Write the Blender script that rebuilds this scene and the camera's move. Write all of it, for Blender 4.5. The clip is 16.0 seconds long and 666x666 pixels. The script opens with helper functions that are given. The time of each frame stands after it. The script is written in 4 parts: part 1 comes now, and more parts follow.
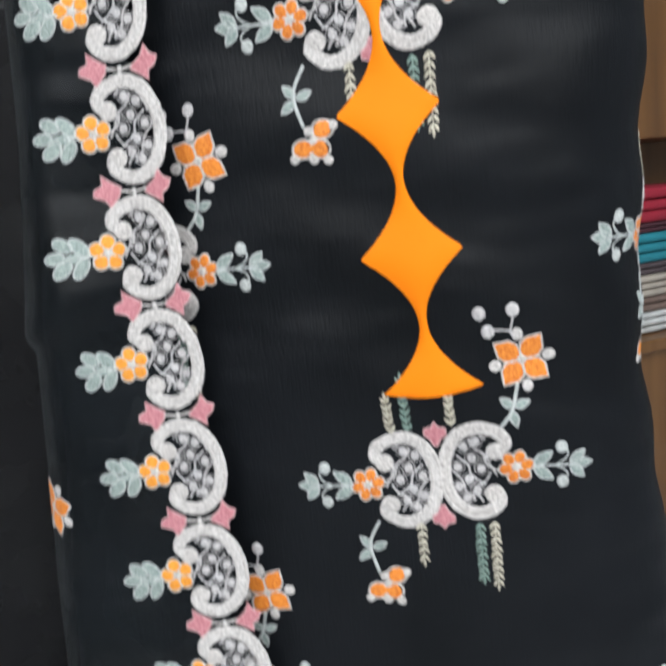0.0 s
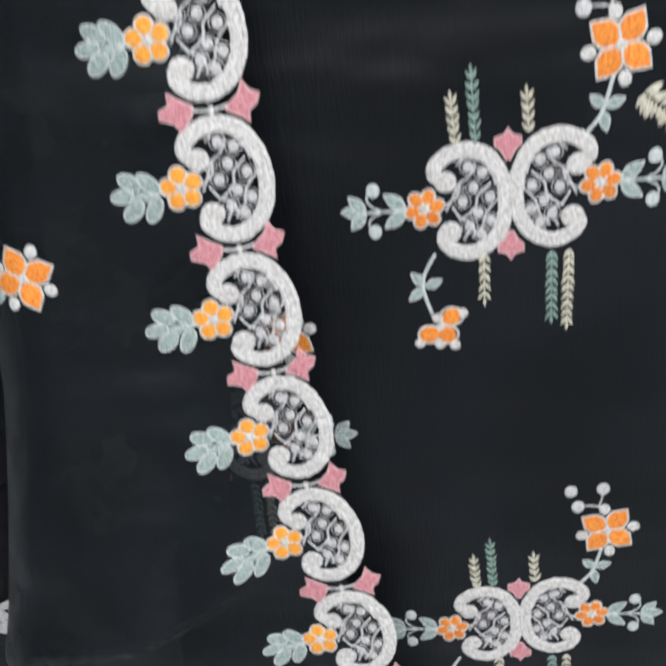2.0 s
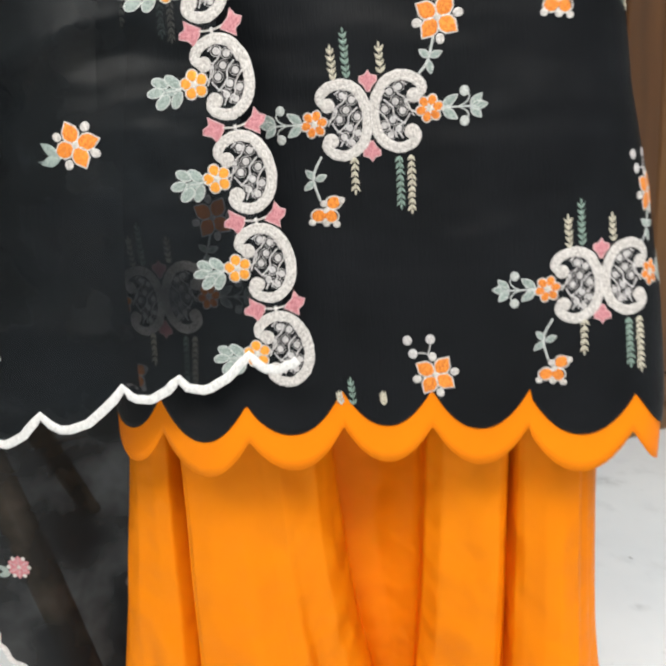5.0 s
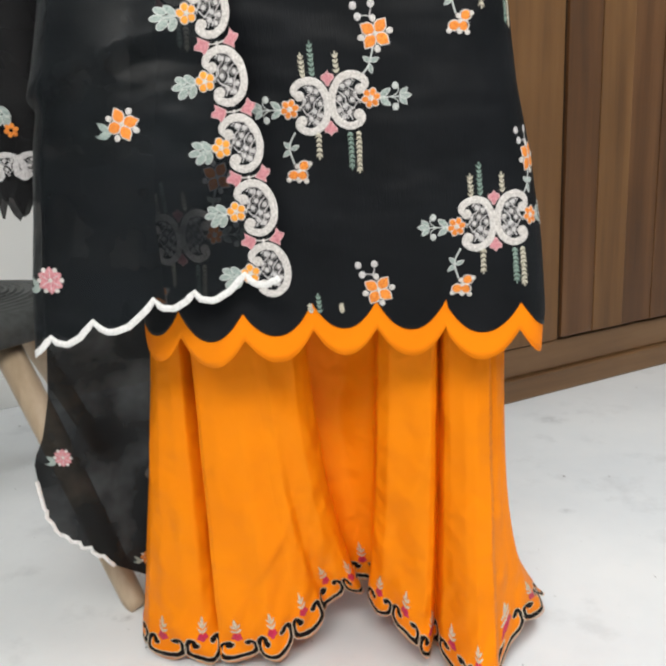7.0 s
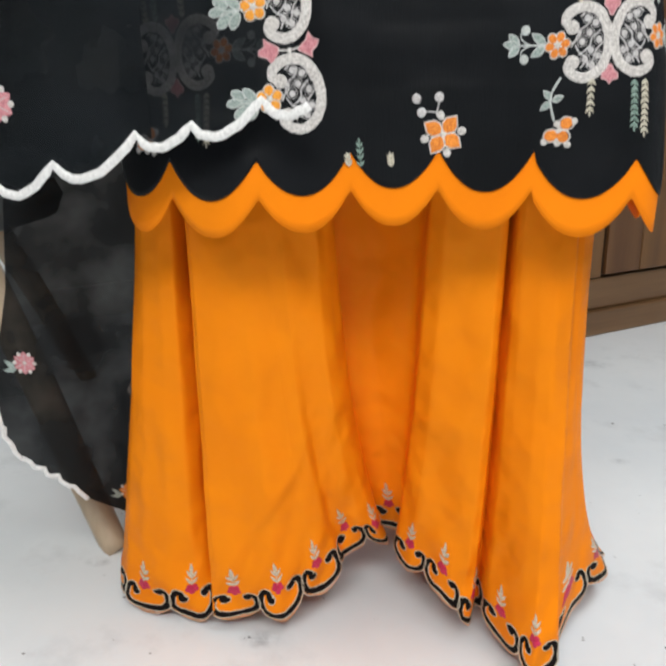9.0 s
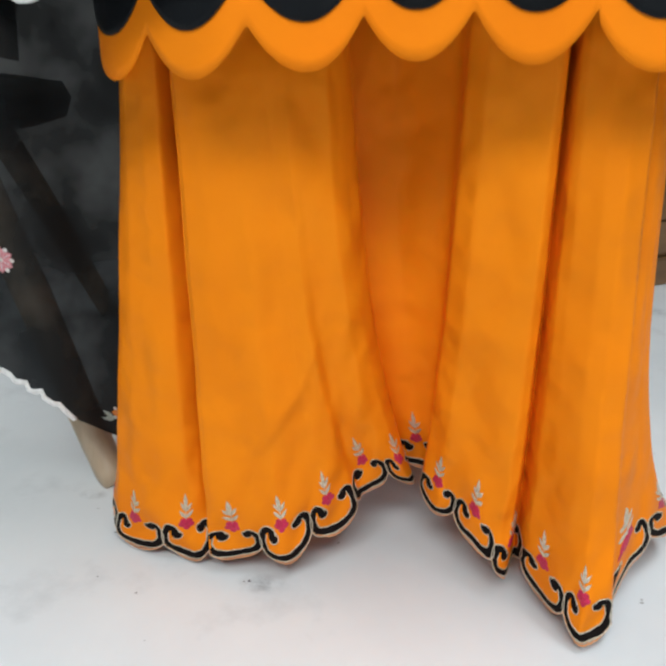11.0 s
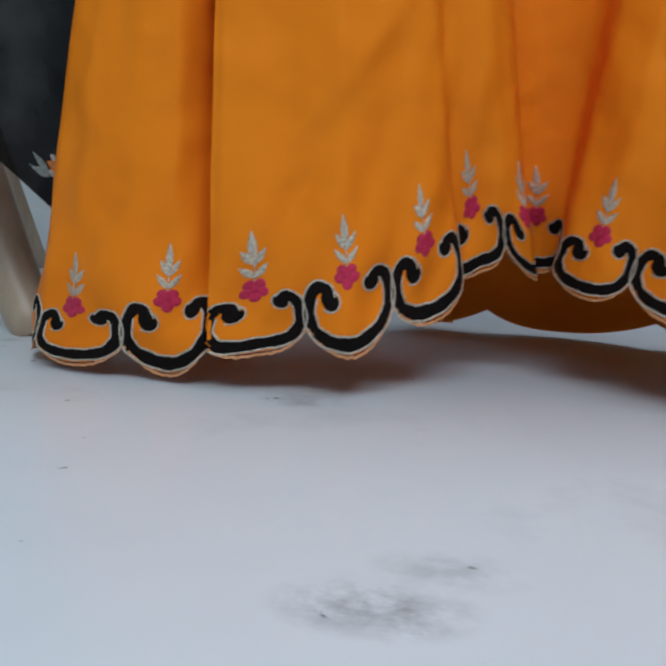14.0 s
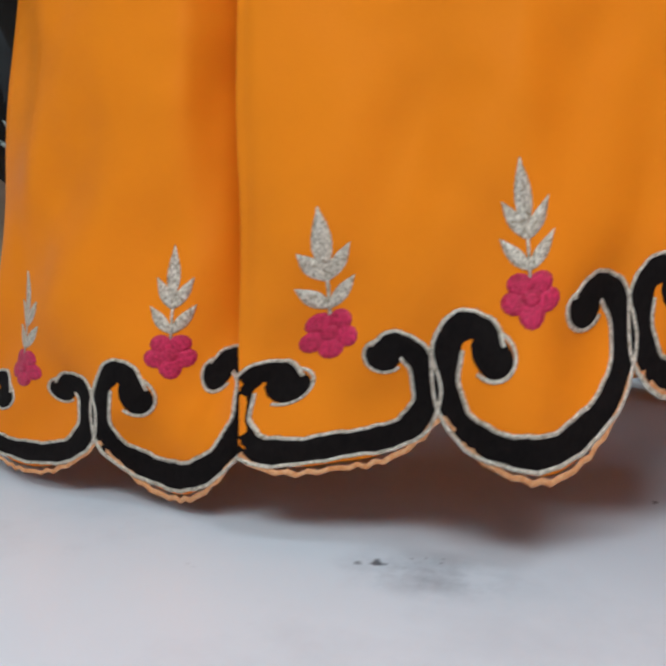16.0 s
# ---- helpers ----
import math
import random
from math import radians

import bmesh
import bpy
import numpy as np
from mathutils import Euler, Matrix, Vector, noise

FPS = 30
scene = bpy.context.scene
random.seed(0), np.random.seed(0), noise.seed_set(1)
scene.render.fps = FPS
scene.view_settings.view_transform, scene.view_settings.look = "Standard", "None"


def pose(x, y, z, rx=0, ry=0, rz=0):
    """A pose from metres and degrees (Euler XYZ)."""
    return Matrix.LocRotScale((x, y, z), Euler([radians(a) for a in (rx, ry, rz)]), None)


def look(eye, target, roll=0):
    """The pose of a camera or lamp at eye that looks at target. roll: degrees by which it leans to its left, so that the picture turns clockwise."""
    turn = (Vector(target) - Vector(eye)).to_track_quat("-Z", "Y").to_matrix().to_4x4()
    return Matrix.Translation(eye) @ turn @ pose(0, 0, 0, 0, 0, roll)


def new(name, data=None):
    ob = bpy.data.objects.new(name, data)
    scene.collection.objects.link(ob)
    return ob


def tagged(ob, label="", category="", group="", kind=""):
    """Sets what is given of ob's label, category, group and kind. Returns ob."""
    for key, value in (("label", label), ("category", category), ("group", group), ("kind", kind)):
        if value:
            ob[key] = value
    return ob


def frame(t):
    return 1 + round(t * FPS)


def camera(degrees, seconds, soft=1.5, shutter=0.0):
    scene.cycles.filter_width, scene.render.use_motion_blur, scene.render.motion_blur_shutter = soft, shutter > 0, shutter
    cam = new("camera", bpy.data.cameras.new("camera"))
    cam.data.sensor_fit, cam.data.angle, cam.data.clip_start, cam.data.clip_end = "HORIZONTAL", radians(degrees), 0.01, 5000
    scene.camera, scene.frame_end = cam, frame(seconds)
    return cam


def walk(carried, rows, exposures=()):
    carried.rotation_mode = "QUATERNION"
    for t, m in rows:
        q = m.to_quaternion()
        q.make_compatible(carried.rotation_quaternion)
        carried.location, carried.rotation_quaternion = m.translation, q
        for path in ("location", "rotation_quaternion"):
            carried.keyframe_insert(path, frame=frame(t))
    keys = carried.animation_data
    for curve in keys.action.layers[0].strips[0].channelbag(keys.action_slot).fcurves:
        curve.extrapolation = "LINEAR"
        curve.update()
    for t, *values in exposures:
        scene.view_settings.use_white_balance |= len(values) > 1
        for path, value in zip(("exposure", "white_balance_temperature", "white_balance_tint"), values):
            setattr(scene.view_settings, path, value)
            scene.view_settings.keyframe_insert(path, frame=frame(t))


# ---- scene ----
LENS = 48.0
cam = camera(LENS, 16.0, soft=2.8, shutter=0.4)
PATH = [
    (0, look((0.004, -0.38, 1.392), (-0.352, 1.556, 1.041), -5.9)),
    (0.5, look((0.041, -0.39, 1.348), (-0.455, 1.482, 0.847), -4.4)),
    (1, look((0.003, -0.392, 1.284), (-0.352, 1.501, 0.744), -4.3)),
    (1.5, look((-0.014, -0.348, 1.157), (-0.411, 1.452, 0.38), -6.0)),
    (2, look((-0.061, -0.341, 1.059), (-0.237, 1.512, 0.328), -5.2)),
    (2.5, look((0.004, -0.395, 0.979), (-0.33, 1.481, 0.372), -1.2)),
    (3, look((0.075, -0.388, 1.01), (-0.449, 1.482, 0.532), -0.0)),
    (3.5, look((0.078, -0.423, 1.027), (-0.44, 1.412, 0.425), 0.0)),
    (4, look((0.054, -0.469, 0.973), (-0.298, 1.428, 0.448), -5.0)),
    (4.5, look((0.093, -0.46, 0.827), (-0.407, 1.42, 0.364), -2.4)),
    (5, look((0.045, -0.533, 0.702), (-0.23, 1.394, 0.245), -2.8)),
    (5.2, look((0.016, -0.569, 0.712), (-0.148, 1.35, 0.174), -4.1)),
    (7.3, look((0.096, -0.763, 0.694), (-0.154, 1.158, 0.194), -3.1)),
    (7.5, look((0.099, -0.753, 0.698), (-0.166, 1.158, 0.172), -3.4)),
    (8, look((0.107, -0.765, 0.657), (-0.227, 1.151, 0.195), -2.0)),
    (8.5, look((0.062, -0.686, 0.608), (-0.233, 1.233, 0.128), -0.1)),
    (9, look((0.034, -0.587, 0.569), (-0.211, 1.303, -0.037), -0.8)),
    (9.2, look((0.03, -0.586, 0.546), (-0.193, 1.312, -0.043), -0.2)),
    (11.3, look((0.055, -0.433, 0.425), (-0.337, 1.409, -0.251), -0.9)),
    (11.5, look((0.013, -0.387, 0.38), (-0.322, 1.47, -0.284), 0.4)),
    (12, look((0.0114, -0.3502, 0.2223), (-0.3790, 1.5642, -0.2051), 3.58)),
    (12.5, look((-0.036, -0.364, 0.179), (-0.225, 1.568, -0.304), 2.5)),
    (13, look((-0.046, -0.352, 0.161), (-0.213, 1.581, -0.323), 3.3)),
    (13.5, look((-0.0572, -0.3240, 0.1214), (-0.1826, 1.6292, -0.2901), 1.58)),
    (14, look((-0.081, -0.307, 0.096), (-0.288, 1.66, -0.202), 2.7)),
    (14.5, look((-0.114, -0.22, 0.07), (-0.27, 1.753, -0.212), -0.7)),
    (15, look((-0.116, -0.136, 0.066), (-0.361, 1.825, -0.241), -2.0)),
    (15.5, look((-0.076, -0.081, 0.09), (-0.841, 1.741, -0.218), 2.0)),
    (16, look((-0.1086, -0.0973, 0.0763), (-0.6930, 1.8051, -0.1224), 0.75)),
]
EXPOSURES = [(0.0, -0.14, 6200, 9), (1.5, -0.05, 6200, 9), (3.5, 0.0, 6250, 9), (5.0, 0.2, 6800, 9), (8.5, 0.0, 6650, 9), (9.2, -0.04, 6550, 8), (11.5, -0.2, 6000, 4), (12.5, -0.52, 5350, 2), (14.0, -0.7, 5400, 2), (15.0, -0.7, 5600, 3), (15.5, -0.5, 5650, 4), (16.0, -0.28, 5650, 5)]
walk(cam, PATH, EXPOSURES)

# ---- world and light ----
world = bpy.data.worlds.new("world")
scene.world = world
world.use_nodes = True
world.node_tree.nodes["Background"].inputs[0].default_value = (0.75, 0.82, 0.9, 1)
world.node_tree.nodes["Background"].inputs[1].default_value = 0.15


def area(name, eye, target, w, h, power, colour):
    data = bpy.data.lights.new(name, "AREA")
    data.shape, data.size, data.size_y, data.energy, data.color = "RECTANGLE", w, h, power, colour
    ob = new(name, data)
    ob.matrix_world = look(eye, target)
    return ob


area("ceiling_lamp_front", (0.10, -1.95, 2.68), (-0.1, 0.0, 0.3), 2.2, 1.2, 108, (1.0, 0.985, 0.96))
# unseen fill from overhead, added to brighten the floor and the right side
area("side_fill", (0.9, -0.3, 2.72), (0.9, -0.2, 0.0), 0.6, 1.0, 32, (0.97, 0.985, 1.0))


# ---- materials ----
def node_mat(name):
    m = bpy.data.materials.new(name)
    m.use_nodes = True
    return m, m.node_tree.nodes, m.node_tree.links, m.node_tree.nodes["Principled BSDF"]


def noise_tex(nodes, links, scale, detail=4.0, rough=0.55, stretch=None):
    co = nodes.new("ShaderNodeTexCoord")
    out = co.outputs["Object"]
    if stretch:
        mp = nodes.new("ShaderNodeMapping")
        mp.inputs["Scale"].default_value = stretch
        links.new(out, mp.inputs[0])
        out = mp.outputs[0]
    n = nodes.new("ShaderNodeTexNoise")
    n.inputs["Scale"].default_value, n.inputs["Detail"].default_value, n.inputs["Roughness"].default_value = scale, detail, rough
    links.new(out, n.inputs["Vector"])
    return n


def ramp(nodes, links, src, stops):
    r = nodes.new("ShaderNodeValToRGB")
    el = r.color_ramp.elements
    while len(el) < len(stops):
        el.new(0.5)
    for e, (p, c) in zip(el, stops):
        e.position, e.color = p, (*c, 1)
    links.new(src, r.inputs[0])
    return r


def bump(nodes, links, src, bsdf, strength, dist):
    b = nodes.new("ShaderNodeBump")
    b.inputs["Strength"].default_value, b.inputs["Distance"].default_value = strength, dist
    links.new(src, b.inputs["Height"])
    links.new(b.outputs[0], bsdf.inputs["Normal"])
    return b


def cloth(name, c0, c1, rough=0.6, sheen=0.2, weave=900.0, see=0.0, coarse=9.0, stretch=(1, 1, 0.08), relief=0.25, spec=0.3, crease=0.0):
    m, nodes, links, b = node_mat(name)
    big = noise_tex(nodes, links, coarse, 3)
    r = ramp(nodes, links, big.outputs[0], [(0.3, c0), (0.7, c1)])
    links.new(r.outputs[0], b.inputs["Base Color"])
    b.inputs["Roughness"].default_value = rough
    b.inputs["Sheen Weight"].default_value = sheen
    b.inputs["Sheen Roughness"].default_value = 0.4
    b.inputs["Specular IOR Level"].default_value = spec
    fine = noise_tex(nodes, links, weave, 2, 0.6, stretch)
    fb = bump(nodes, links, fine.outputs[0], b, relief, 0.0006)
    if crease:
        soft = noise_tex(nodes, links, 8.0 if sum(c0) < 0.1 else 15.0, 2, 0.45, (1, 1, 2.2) if see or sum(c0) < 0.1 else (1, 1, 1))
        cb = nodes.new("ShaderNodeBump")
        cb.inputs["Strength"].default_value, cb.inputs["Distance"].default_value = 1.0, crease
        links.new(soft.outputs[0], cb.inputs["Height"])
        links.new(cb.outputs[0], fb.inputs["Normal"])
    if see:
        t = nodes.new("ShaderNodeBsdfTransparent")
        mx = nodes.new("ShaderNodeMixShader")
        threads = noise_tex(nodes, links, 14.0, 3)
        rr = ramp(nodes, links, threads.outputs[0], [(0.4, (see * 0.3,) * 3), (0.75, (min(1, see * 2.0),) * 3)])
        links.new(rr.outputs[0], mx.inputs[0])
        links.new(b.outputs[0], mx.inputs[1])
        links.new(t.outputs[0], mx.inputs[2])
        links.new(mx.outputs[0], nodes["Material Output"].inputs[0])
    return m


def thread(name, c0, c1, rough=0.55, metal=0.0, scale=1600.0, strength=0.6, spec=0.35, vary=0.3):
    """Satin stitch: fine threads broken by coarser tufts and gaps."""
    m, nodes, links, b = node_mat(name)
    n = noise_tex(nodes, links, scale, 2, 0.6, (1, 1, 0.35))
    tuft = noise_tex(nodes, links, scale * 0.36, 3, 0.6)
    mid = nodes.new("ShaderNodeMixRGB")
    mid.inputs[0].default_value = 0.5
    links.new(n.outputs[0], mid.inputs[1])
    links.new(tuft.outputs[0], mid.inputs[2])
    r = ramp(nodes, links, mid.outputs[0], [(0.38, c0), (0.60, c1)])
    piece = nodes.new("ShaderNodeNewGeometry")
    dye = ramp(nodes, links, piece.outputs["Random Per Island"], [(0.0, (0.80, 0.74, 0.70)), (1.0, (1.06, 1.06, 1.06))])
    tone = nodes.new("ShaderNodeMixRGB")
    tone.blend_type = "MULTIPLY"
    tone.inputs[0].default_value = vary
    links.new(r.outputs[0], tone.inputs[1])
    links.new(dye.outputs[0], tone.inputs[2])
    links.new(tone.outputs[0], b.inputs["Base Color"])
    b.inputs["Roughness"].default_value, b.inputs["Metallic"].default_value = rough, metal
    b.inputs["Specular IOR Level"].default_value = spec
    bump(nodes, links, mid.outputs[0], b, strength, 0.0009)
    return m


M_KURTA = cloth("black_chiffon", (0.0036, 0.0044, 0.0056), (0.0082, 0.0095, 0.0118), 0.46, 0.0, spec=0.12, crease=0.010, relief=0.5)
M_DUP = cloth("black_organza", (0.0026, 0.0039, 0.0054), (0.0056, 0.0083, 0.0112), 0.46, 0.0, see=0.22, spec=0.19, crease=0.016, relief=0.6)
M_SHEER = cloth("sheer_black_organza", (0.004, 0.005, 0.006), (0.006, 0.007, 0.008), 0.6, 0.0, see=0.035, spec=0.10, crease=0.01)
M_FALL = cloth("sheer_fall_organza", (0.004, 0.005, 0.006), (0.007, 0.008, 0.009), 0.6, 0.0, see=0.06, spec=0.10, crease=0.01)
M_NET = cloth("black_net", (0.006, 0.006, 0.007), (0.010, 0.010, 0.011), 0.6, 0.0, see=0.08, spec=0.12)
M_ORANGE = cloth("orange_satin", (0.87, 0.230, 0.005), (0.92, 0.257, 0.006), 0.5, 0.0, weave=1400, stretch=(1, 1, 1), relief=0.08, crease=0.018, spec=0.07)
M_FACING = cloth("orange_facing", (0.90, 0.225, 0.005), (0.93, 0.25, 0.006), 0.55, 0.0, spec=0.07, weave=1400, stretch=(1, 1, 1), relief=0.08)
M_WHITE = thread("white_thread", (0.36, 0.34, 0.33), (0.74, 0.71, 0.69))
M_PALE = thread("pale_grey_thread", (0.34, 0.37, 0.365), (0.62, 0.65, 0.64))
M_PINKPALE = thread("pale_pink_thread", (0.50, 0.27, 0.29), (0.74, 0.50, 0.51))
M_NETTHREAD = thread("grey_white_thread", (0.34, 0.33, 0.34), (0.68, 0.66, 0.66))
M_DIM = thread("dim_grey_thread", (0.05, 0.04, 0.035), (0.13, 0.11, 0.10))
M_PINK = thread("pink_thread", (0.42, 0.14, 0.17), (0.66, 0.30, 0.33))
M_OTHREAD = thread("orange_thread", (0.60, 0.14, 0.012), (0.90, 0.33, 0.05), vary=1.0)
M_OYELLOW = thread("yellow_orange_thread", (0.72, 0.24, 0.02), (0.94, 0.44, 0.06), vary=0.7)
M_MINT = thread("mint_thread", (0.17, 0.225, 0.21), (0.40, 0.47, 0.445))
M_CREAM = thread("cream_thread", (0.36, 0.33, 0.25), (0.68, 0.64, 0.53))
M_GREEN = thread("grey_green_thread", (0.11, 0.19, 0.16), (0.29, 0.39, 0.34))
M_BRIGHT = thread("bright_white_thread", (0.62, 0.62, 0.62), (0.86, 0.86, 0.86), scale=900)
M_BLACKFELT = thread("black_velvet", (0.006, 0.0042, 0.004), (0.011, 0.0078, 0.007), 0.8, 0, 1200, 0.2, 0.08)
M_SILVER = thread("silver_thread", (0.34, 0.26, 0.17), (0.92, 0.83, 0.69), 0.32, 0.45, 2600, 1.0)
M_MAGENTA = thread("magenta_thread", (0.42, 0.010, 0.05), (0.76, 0.03, 0.125), 0.45, 0, 2200, 1.0, vary=0.8)
M_FRAY = thread("frayed_orange_thread", (0.62, 0.22, 0.06), (0.80, 0.42, 0.2), 0.7)


def marble():
    m, nodes, links, b = node_mat("white_marble")
    soft = noise_tex(nodes, links, 2.3, 5, 0.6)
    r0 = ramp(nodes, links, soft.outputs[0], [(0.30, (0.70, 0.74, 0.785)), (0.60, (0.80, 0.83, 0.86))])
    vein = noise_tex(nodes, links, 7.0, 7, 0.62)
    r1 = ramp(nodes, links, vein.outputs[0], [(0.0, (0, 0, 0)), (0.56, (0, 0, 0)), (0.80, (0.45, 0.45, 0.45))])
    mx = nodes.new("ShaderNodeMixRGB")
    mx.inputs[2].default_value = (0.36, 0.38, 0.41, 1)
    links.new(r1.outputs[0], mx.inputs[0])
    links.new(r0.outputs[0], mx.inputs[1])
    speck = noise_tex(nodes, links, 55.0, 3, 0.5)
    r2 = ramp(nodes, links, speck.outputs[0], [(0.0, (0, 0, 0)), (0.725, (0, 0, 0)), (0.76, (1, 1, 1))])
    mx2 = nodes.new("ShaderNodeMixRGB")
    mx2.inputs[2].default_value = (0.16, 0.165, 0.18, 1)
    links.new(r2.outputs[0], mx2.inputs[0])
    links.new(mx.outputs[0], mx2.inputs[1])
    last = mx2
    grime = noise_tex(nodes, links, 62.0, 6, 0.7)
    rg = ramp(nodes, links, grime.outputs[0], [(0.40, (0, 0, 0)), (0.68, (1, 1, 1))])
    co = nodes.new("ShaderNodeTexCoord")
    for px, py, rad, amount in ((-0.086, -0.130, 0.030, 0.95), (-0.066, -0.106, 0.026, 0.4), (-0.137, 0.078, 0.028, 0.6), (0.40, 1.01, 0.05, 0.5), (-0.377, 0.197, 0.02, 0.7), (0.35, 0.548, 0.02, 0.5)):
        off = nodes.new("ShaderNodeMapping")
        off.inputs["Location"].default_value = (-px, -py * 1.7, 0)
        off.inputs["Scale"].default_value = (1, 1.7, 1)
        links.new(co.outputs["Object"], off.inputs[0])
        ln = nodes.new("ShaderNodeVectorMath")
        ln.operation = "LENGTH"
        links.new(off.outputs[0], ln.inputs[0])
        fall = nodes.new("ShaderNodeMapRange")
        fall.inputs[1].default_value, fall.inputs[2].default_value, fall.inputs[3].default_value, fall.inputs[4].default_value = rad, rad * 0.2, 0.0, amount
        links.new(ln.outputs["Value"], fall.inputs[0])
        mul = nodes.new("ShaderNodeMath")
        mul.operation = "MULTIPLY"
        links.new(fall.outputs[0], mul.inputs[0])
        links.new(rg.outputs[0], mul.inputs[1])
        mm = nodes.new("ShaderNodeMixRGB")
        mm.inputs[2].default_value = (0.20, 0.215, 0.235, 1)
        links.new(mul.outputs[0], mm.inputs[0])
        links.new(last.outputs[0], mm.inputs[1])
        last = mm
    links.new(last.outputs[0], b.inputs["Base Color"])
    b.inputs["Roughness"].default_value = 0.32
    b.inputs["Specular IOR Level"].default_value = 0.4
    return m


def wood(name, c0, c1, c2, axis=2, rough=0.42):
    m, nodes, links, b = node_mat(name)
    st = [14, 14, 14]
    st[axis] = 0.9
    g = noise_tex(nodes, links, 1.6, 6, 0.62, tuple(st))
    r = ramp(nodes, links, g.outputs[0], [(0.28, c0), (0.5, c1), (0.72, c2)])
    big = noise_tex(nodes, links, 2.2, 2)
    mx = nodes.new("ShaderNodeMixRGB")
    mx.blend_type = "MULTIPLY"
    mx.inputs[0].default_value = 0.5
    rb = ramp(nodes, links, big.outputs[0], [(0.3, (0.6, 0.58, 0.55)), (0.7, (1, 1, 1))])
    links.new(r.outputs[0], mx.inputs[1])
    links.new(rb.outputs[0], mx.inputs[2])
    links.new(mx.outputs[0], b.inputs["Base Color"])
    b.inputs["Roughness"].default_value = rough
    bump(nodes, links, g.outputs[0], b, 0.12, 0.002)
    return m


def plain(name, c, rough=0.6, var=0.06, scale=6.0, metal=0.0):
    m, nodes, links, b = node_mat(name)
    n = noise_tex(nodes, links, scale, 5)
    lo, hi = [tuple(max(0, v * (1 + k)) for v in c) for k in (-var, var)]
    r = ramp(nodes, links, n.outputs[0], [(0.3, lo), (0.7, hi)])
    links.new(r.outputs[0], b.inputs["Base Color"])
    b.inputs["Roughness"].default_value, b.inputs["Metallic"].default_value = rough, metal
    bump(nodes, links, n.outputs[0], b, 0.05, 0.002)
    return m


M_MARBLE = marble()
M_WALL = plain("white_wall_paint", (0.62, 0.63, 0.625), 0.7, 0.03, 3.0)
M_WOOD = wood("brown_wood", (0.061, 0.026, 0.009), (0.108, 0.045, 0.014), (0.158, 0.072, 0.026))
M_WOODLIGHT = wood("light_brown_wood", (0.108, 0.049, 0.016), (0.162, 0.076, 0.024), (0.209, 0.104, 0.037))
M_WOODBASE = wood("brown_wood_plinth", (0.108, 0.054, 0.023), (0.173, 0.090, 0.037), (0.216, 0.122, 0.058), 0)
M_PALEWOOD = wood("pale_wood", (0.36, 0.27, 0.18), (0.48, 0.37, 0.26), (0.58, 0.46, 0.34))
M_STEEL = plain("brushed_steel", (0.72, 0.72, 0.71), 0.28, 0.03, 40, 1.0)
M_SEAT = plain("dark_grey_woven_seat", (0.05, 0.055, 0.055), 0.6, 0.35, 60)
M_GAP = plain("dark_gap", (0.02, 0.012, 0.008), 0.8)
M_STAIN = plain("grey_floor_stain", (0.30, 0.31, 0.33), 0.4, 0.4, 120)


# ---- mesh helpers ----
def mesh_ob(name, verts, faces, mat, parent=None, label="", smooth=True):
    me = bpy.data.meshes.new(name)
    me.from_pydata([tuple(v) for v in verts], [], [tuple(f) for f in faces])
    me.materials.append(mat)
    if smooth:
        me.polygons.foreach_set("use_smooth", [True] * len(me.polygons))
    me.update()
    ob = new(name, me)
    if parent:
        ob.parent = parent
    if label:
        tagged(ob, label)
    return ob


def part(name, bm, mat, parent=None, label="", smooth=False):
    me = bpy.data.meshes.new(name)
    bmesh.ops.recalc_face_normals(bm, faces=bm.faces)
    bm.to_mesh(me)
    bm.free()
    me.materials.append(mat)
    if smooth:
        me.polygons.foreach_set("use_smooth", [True] * len(me.polygons))
    ob = new(name, me)
    if parent:
        ob.parent = parent
    if label:
        tagged(ob, label)
    return ob


def box(bm, x0, x1, y0, y1, z0, z1, bev=0.0):
    made = bmesh.ops.create_cube(bm, size=1.0)["verts"]
    for v in made:
        v.co = Vector((x0 + (v.co.x + 0.5) * (x1 - x0), y0 + (v.co.y + 0.5) * (y1 - y0), z0 + (v.co.z + 0.5) * (z1 - z0)))
    if bev:
        edges = list({e for v in made for e in v.link_edges})
        bmesh.ops.bevel(bm, geom=edges, offset=bev, segments=2, affect="EDGES", profile=0.6)


def boxed(name, dims, mat, parent=None, bev=0.003, label=""):
    bm = bmesh.new()
    box(bm, *dims, bev)
    return part(name, bm, mat, parent, label)


def empty(name, label, category, at=(0, 0, 0), group="", kind=""):
    ob = new(name)
    ob.location = at
    return tagged(ob, label, category, group, kind)


def solidify(ob, thick, offset=-1.0):
    md = ob.modifiers.new("thickness", "SOLIDIFY")
    md.thickness, md.offset = thick, offset
    return ob


# Embroidery is drawn flat as (across, up, height) in metres and then laid on a cloth.
RELIEF = 0.32  # satin stitch lies low on the cloth
FINE = ("outline", "stem", "upper_stem", "stem_leaf", "net", "piping", "tie")  # stitches too fine to pick apart


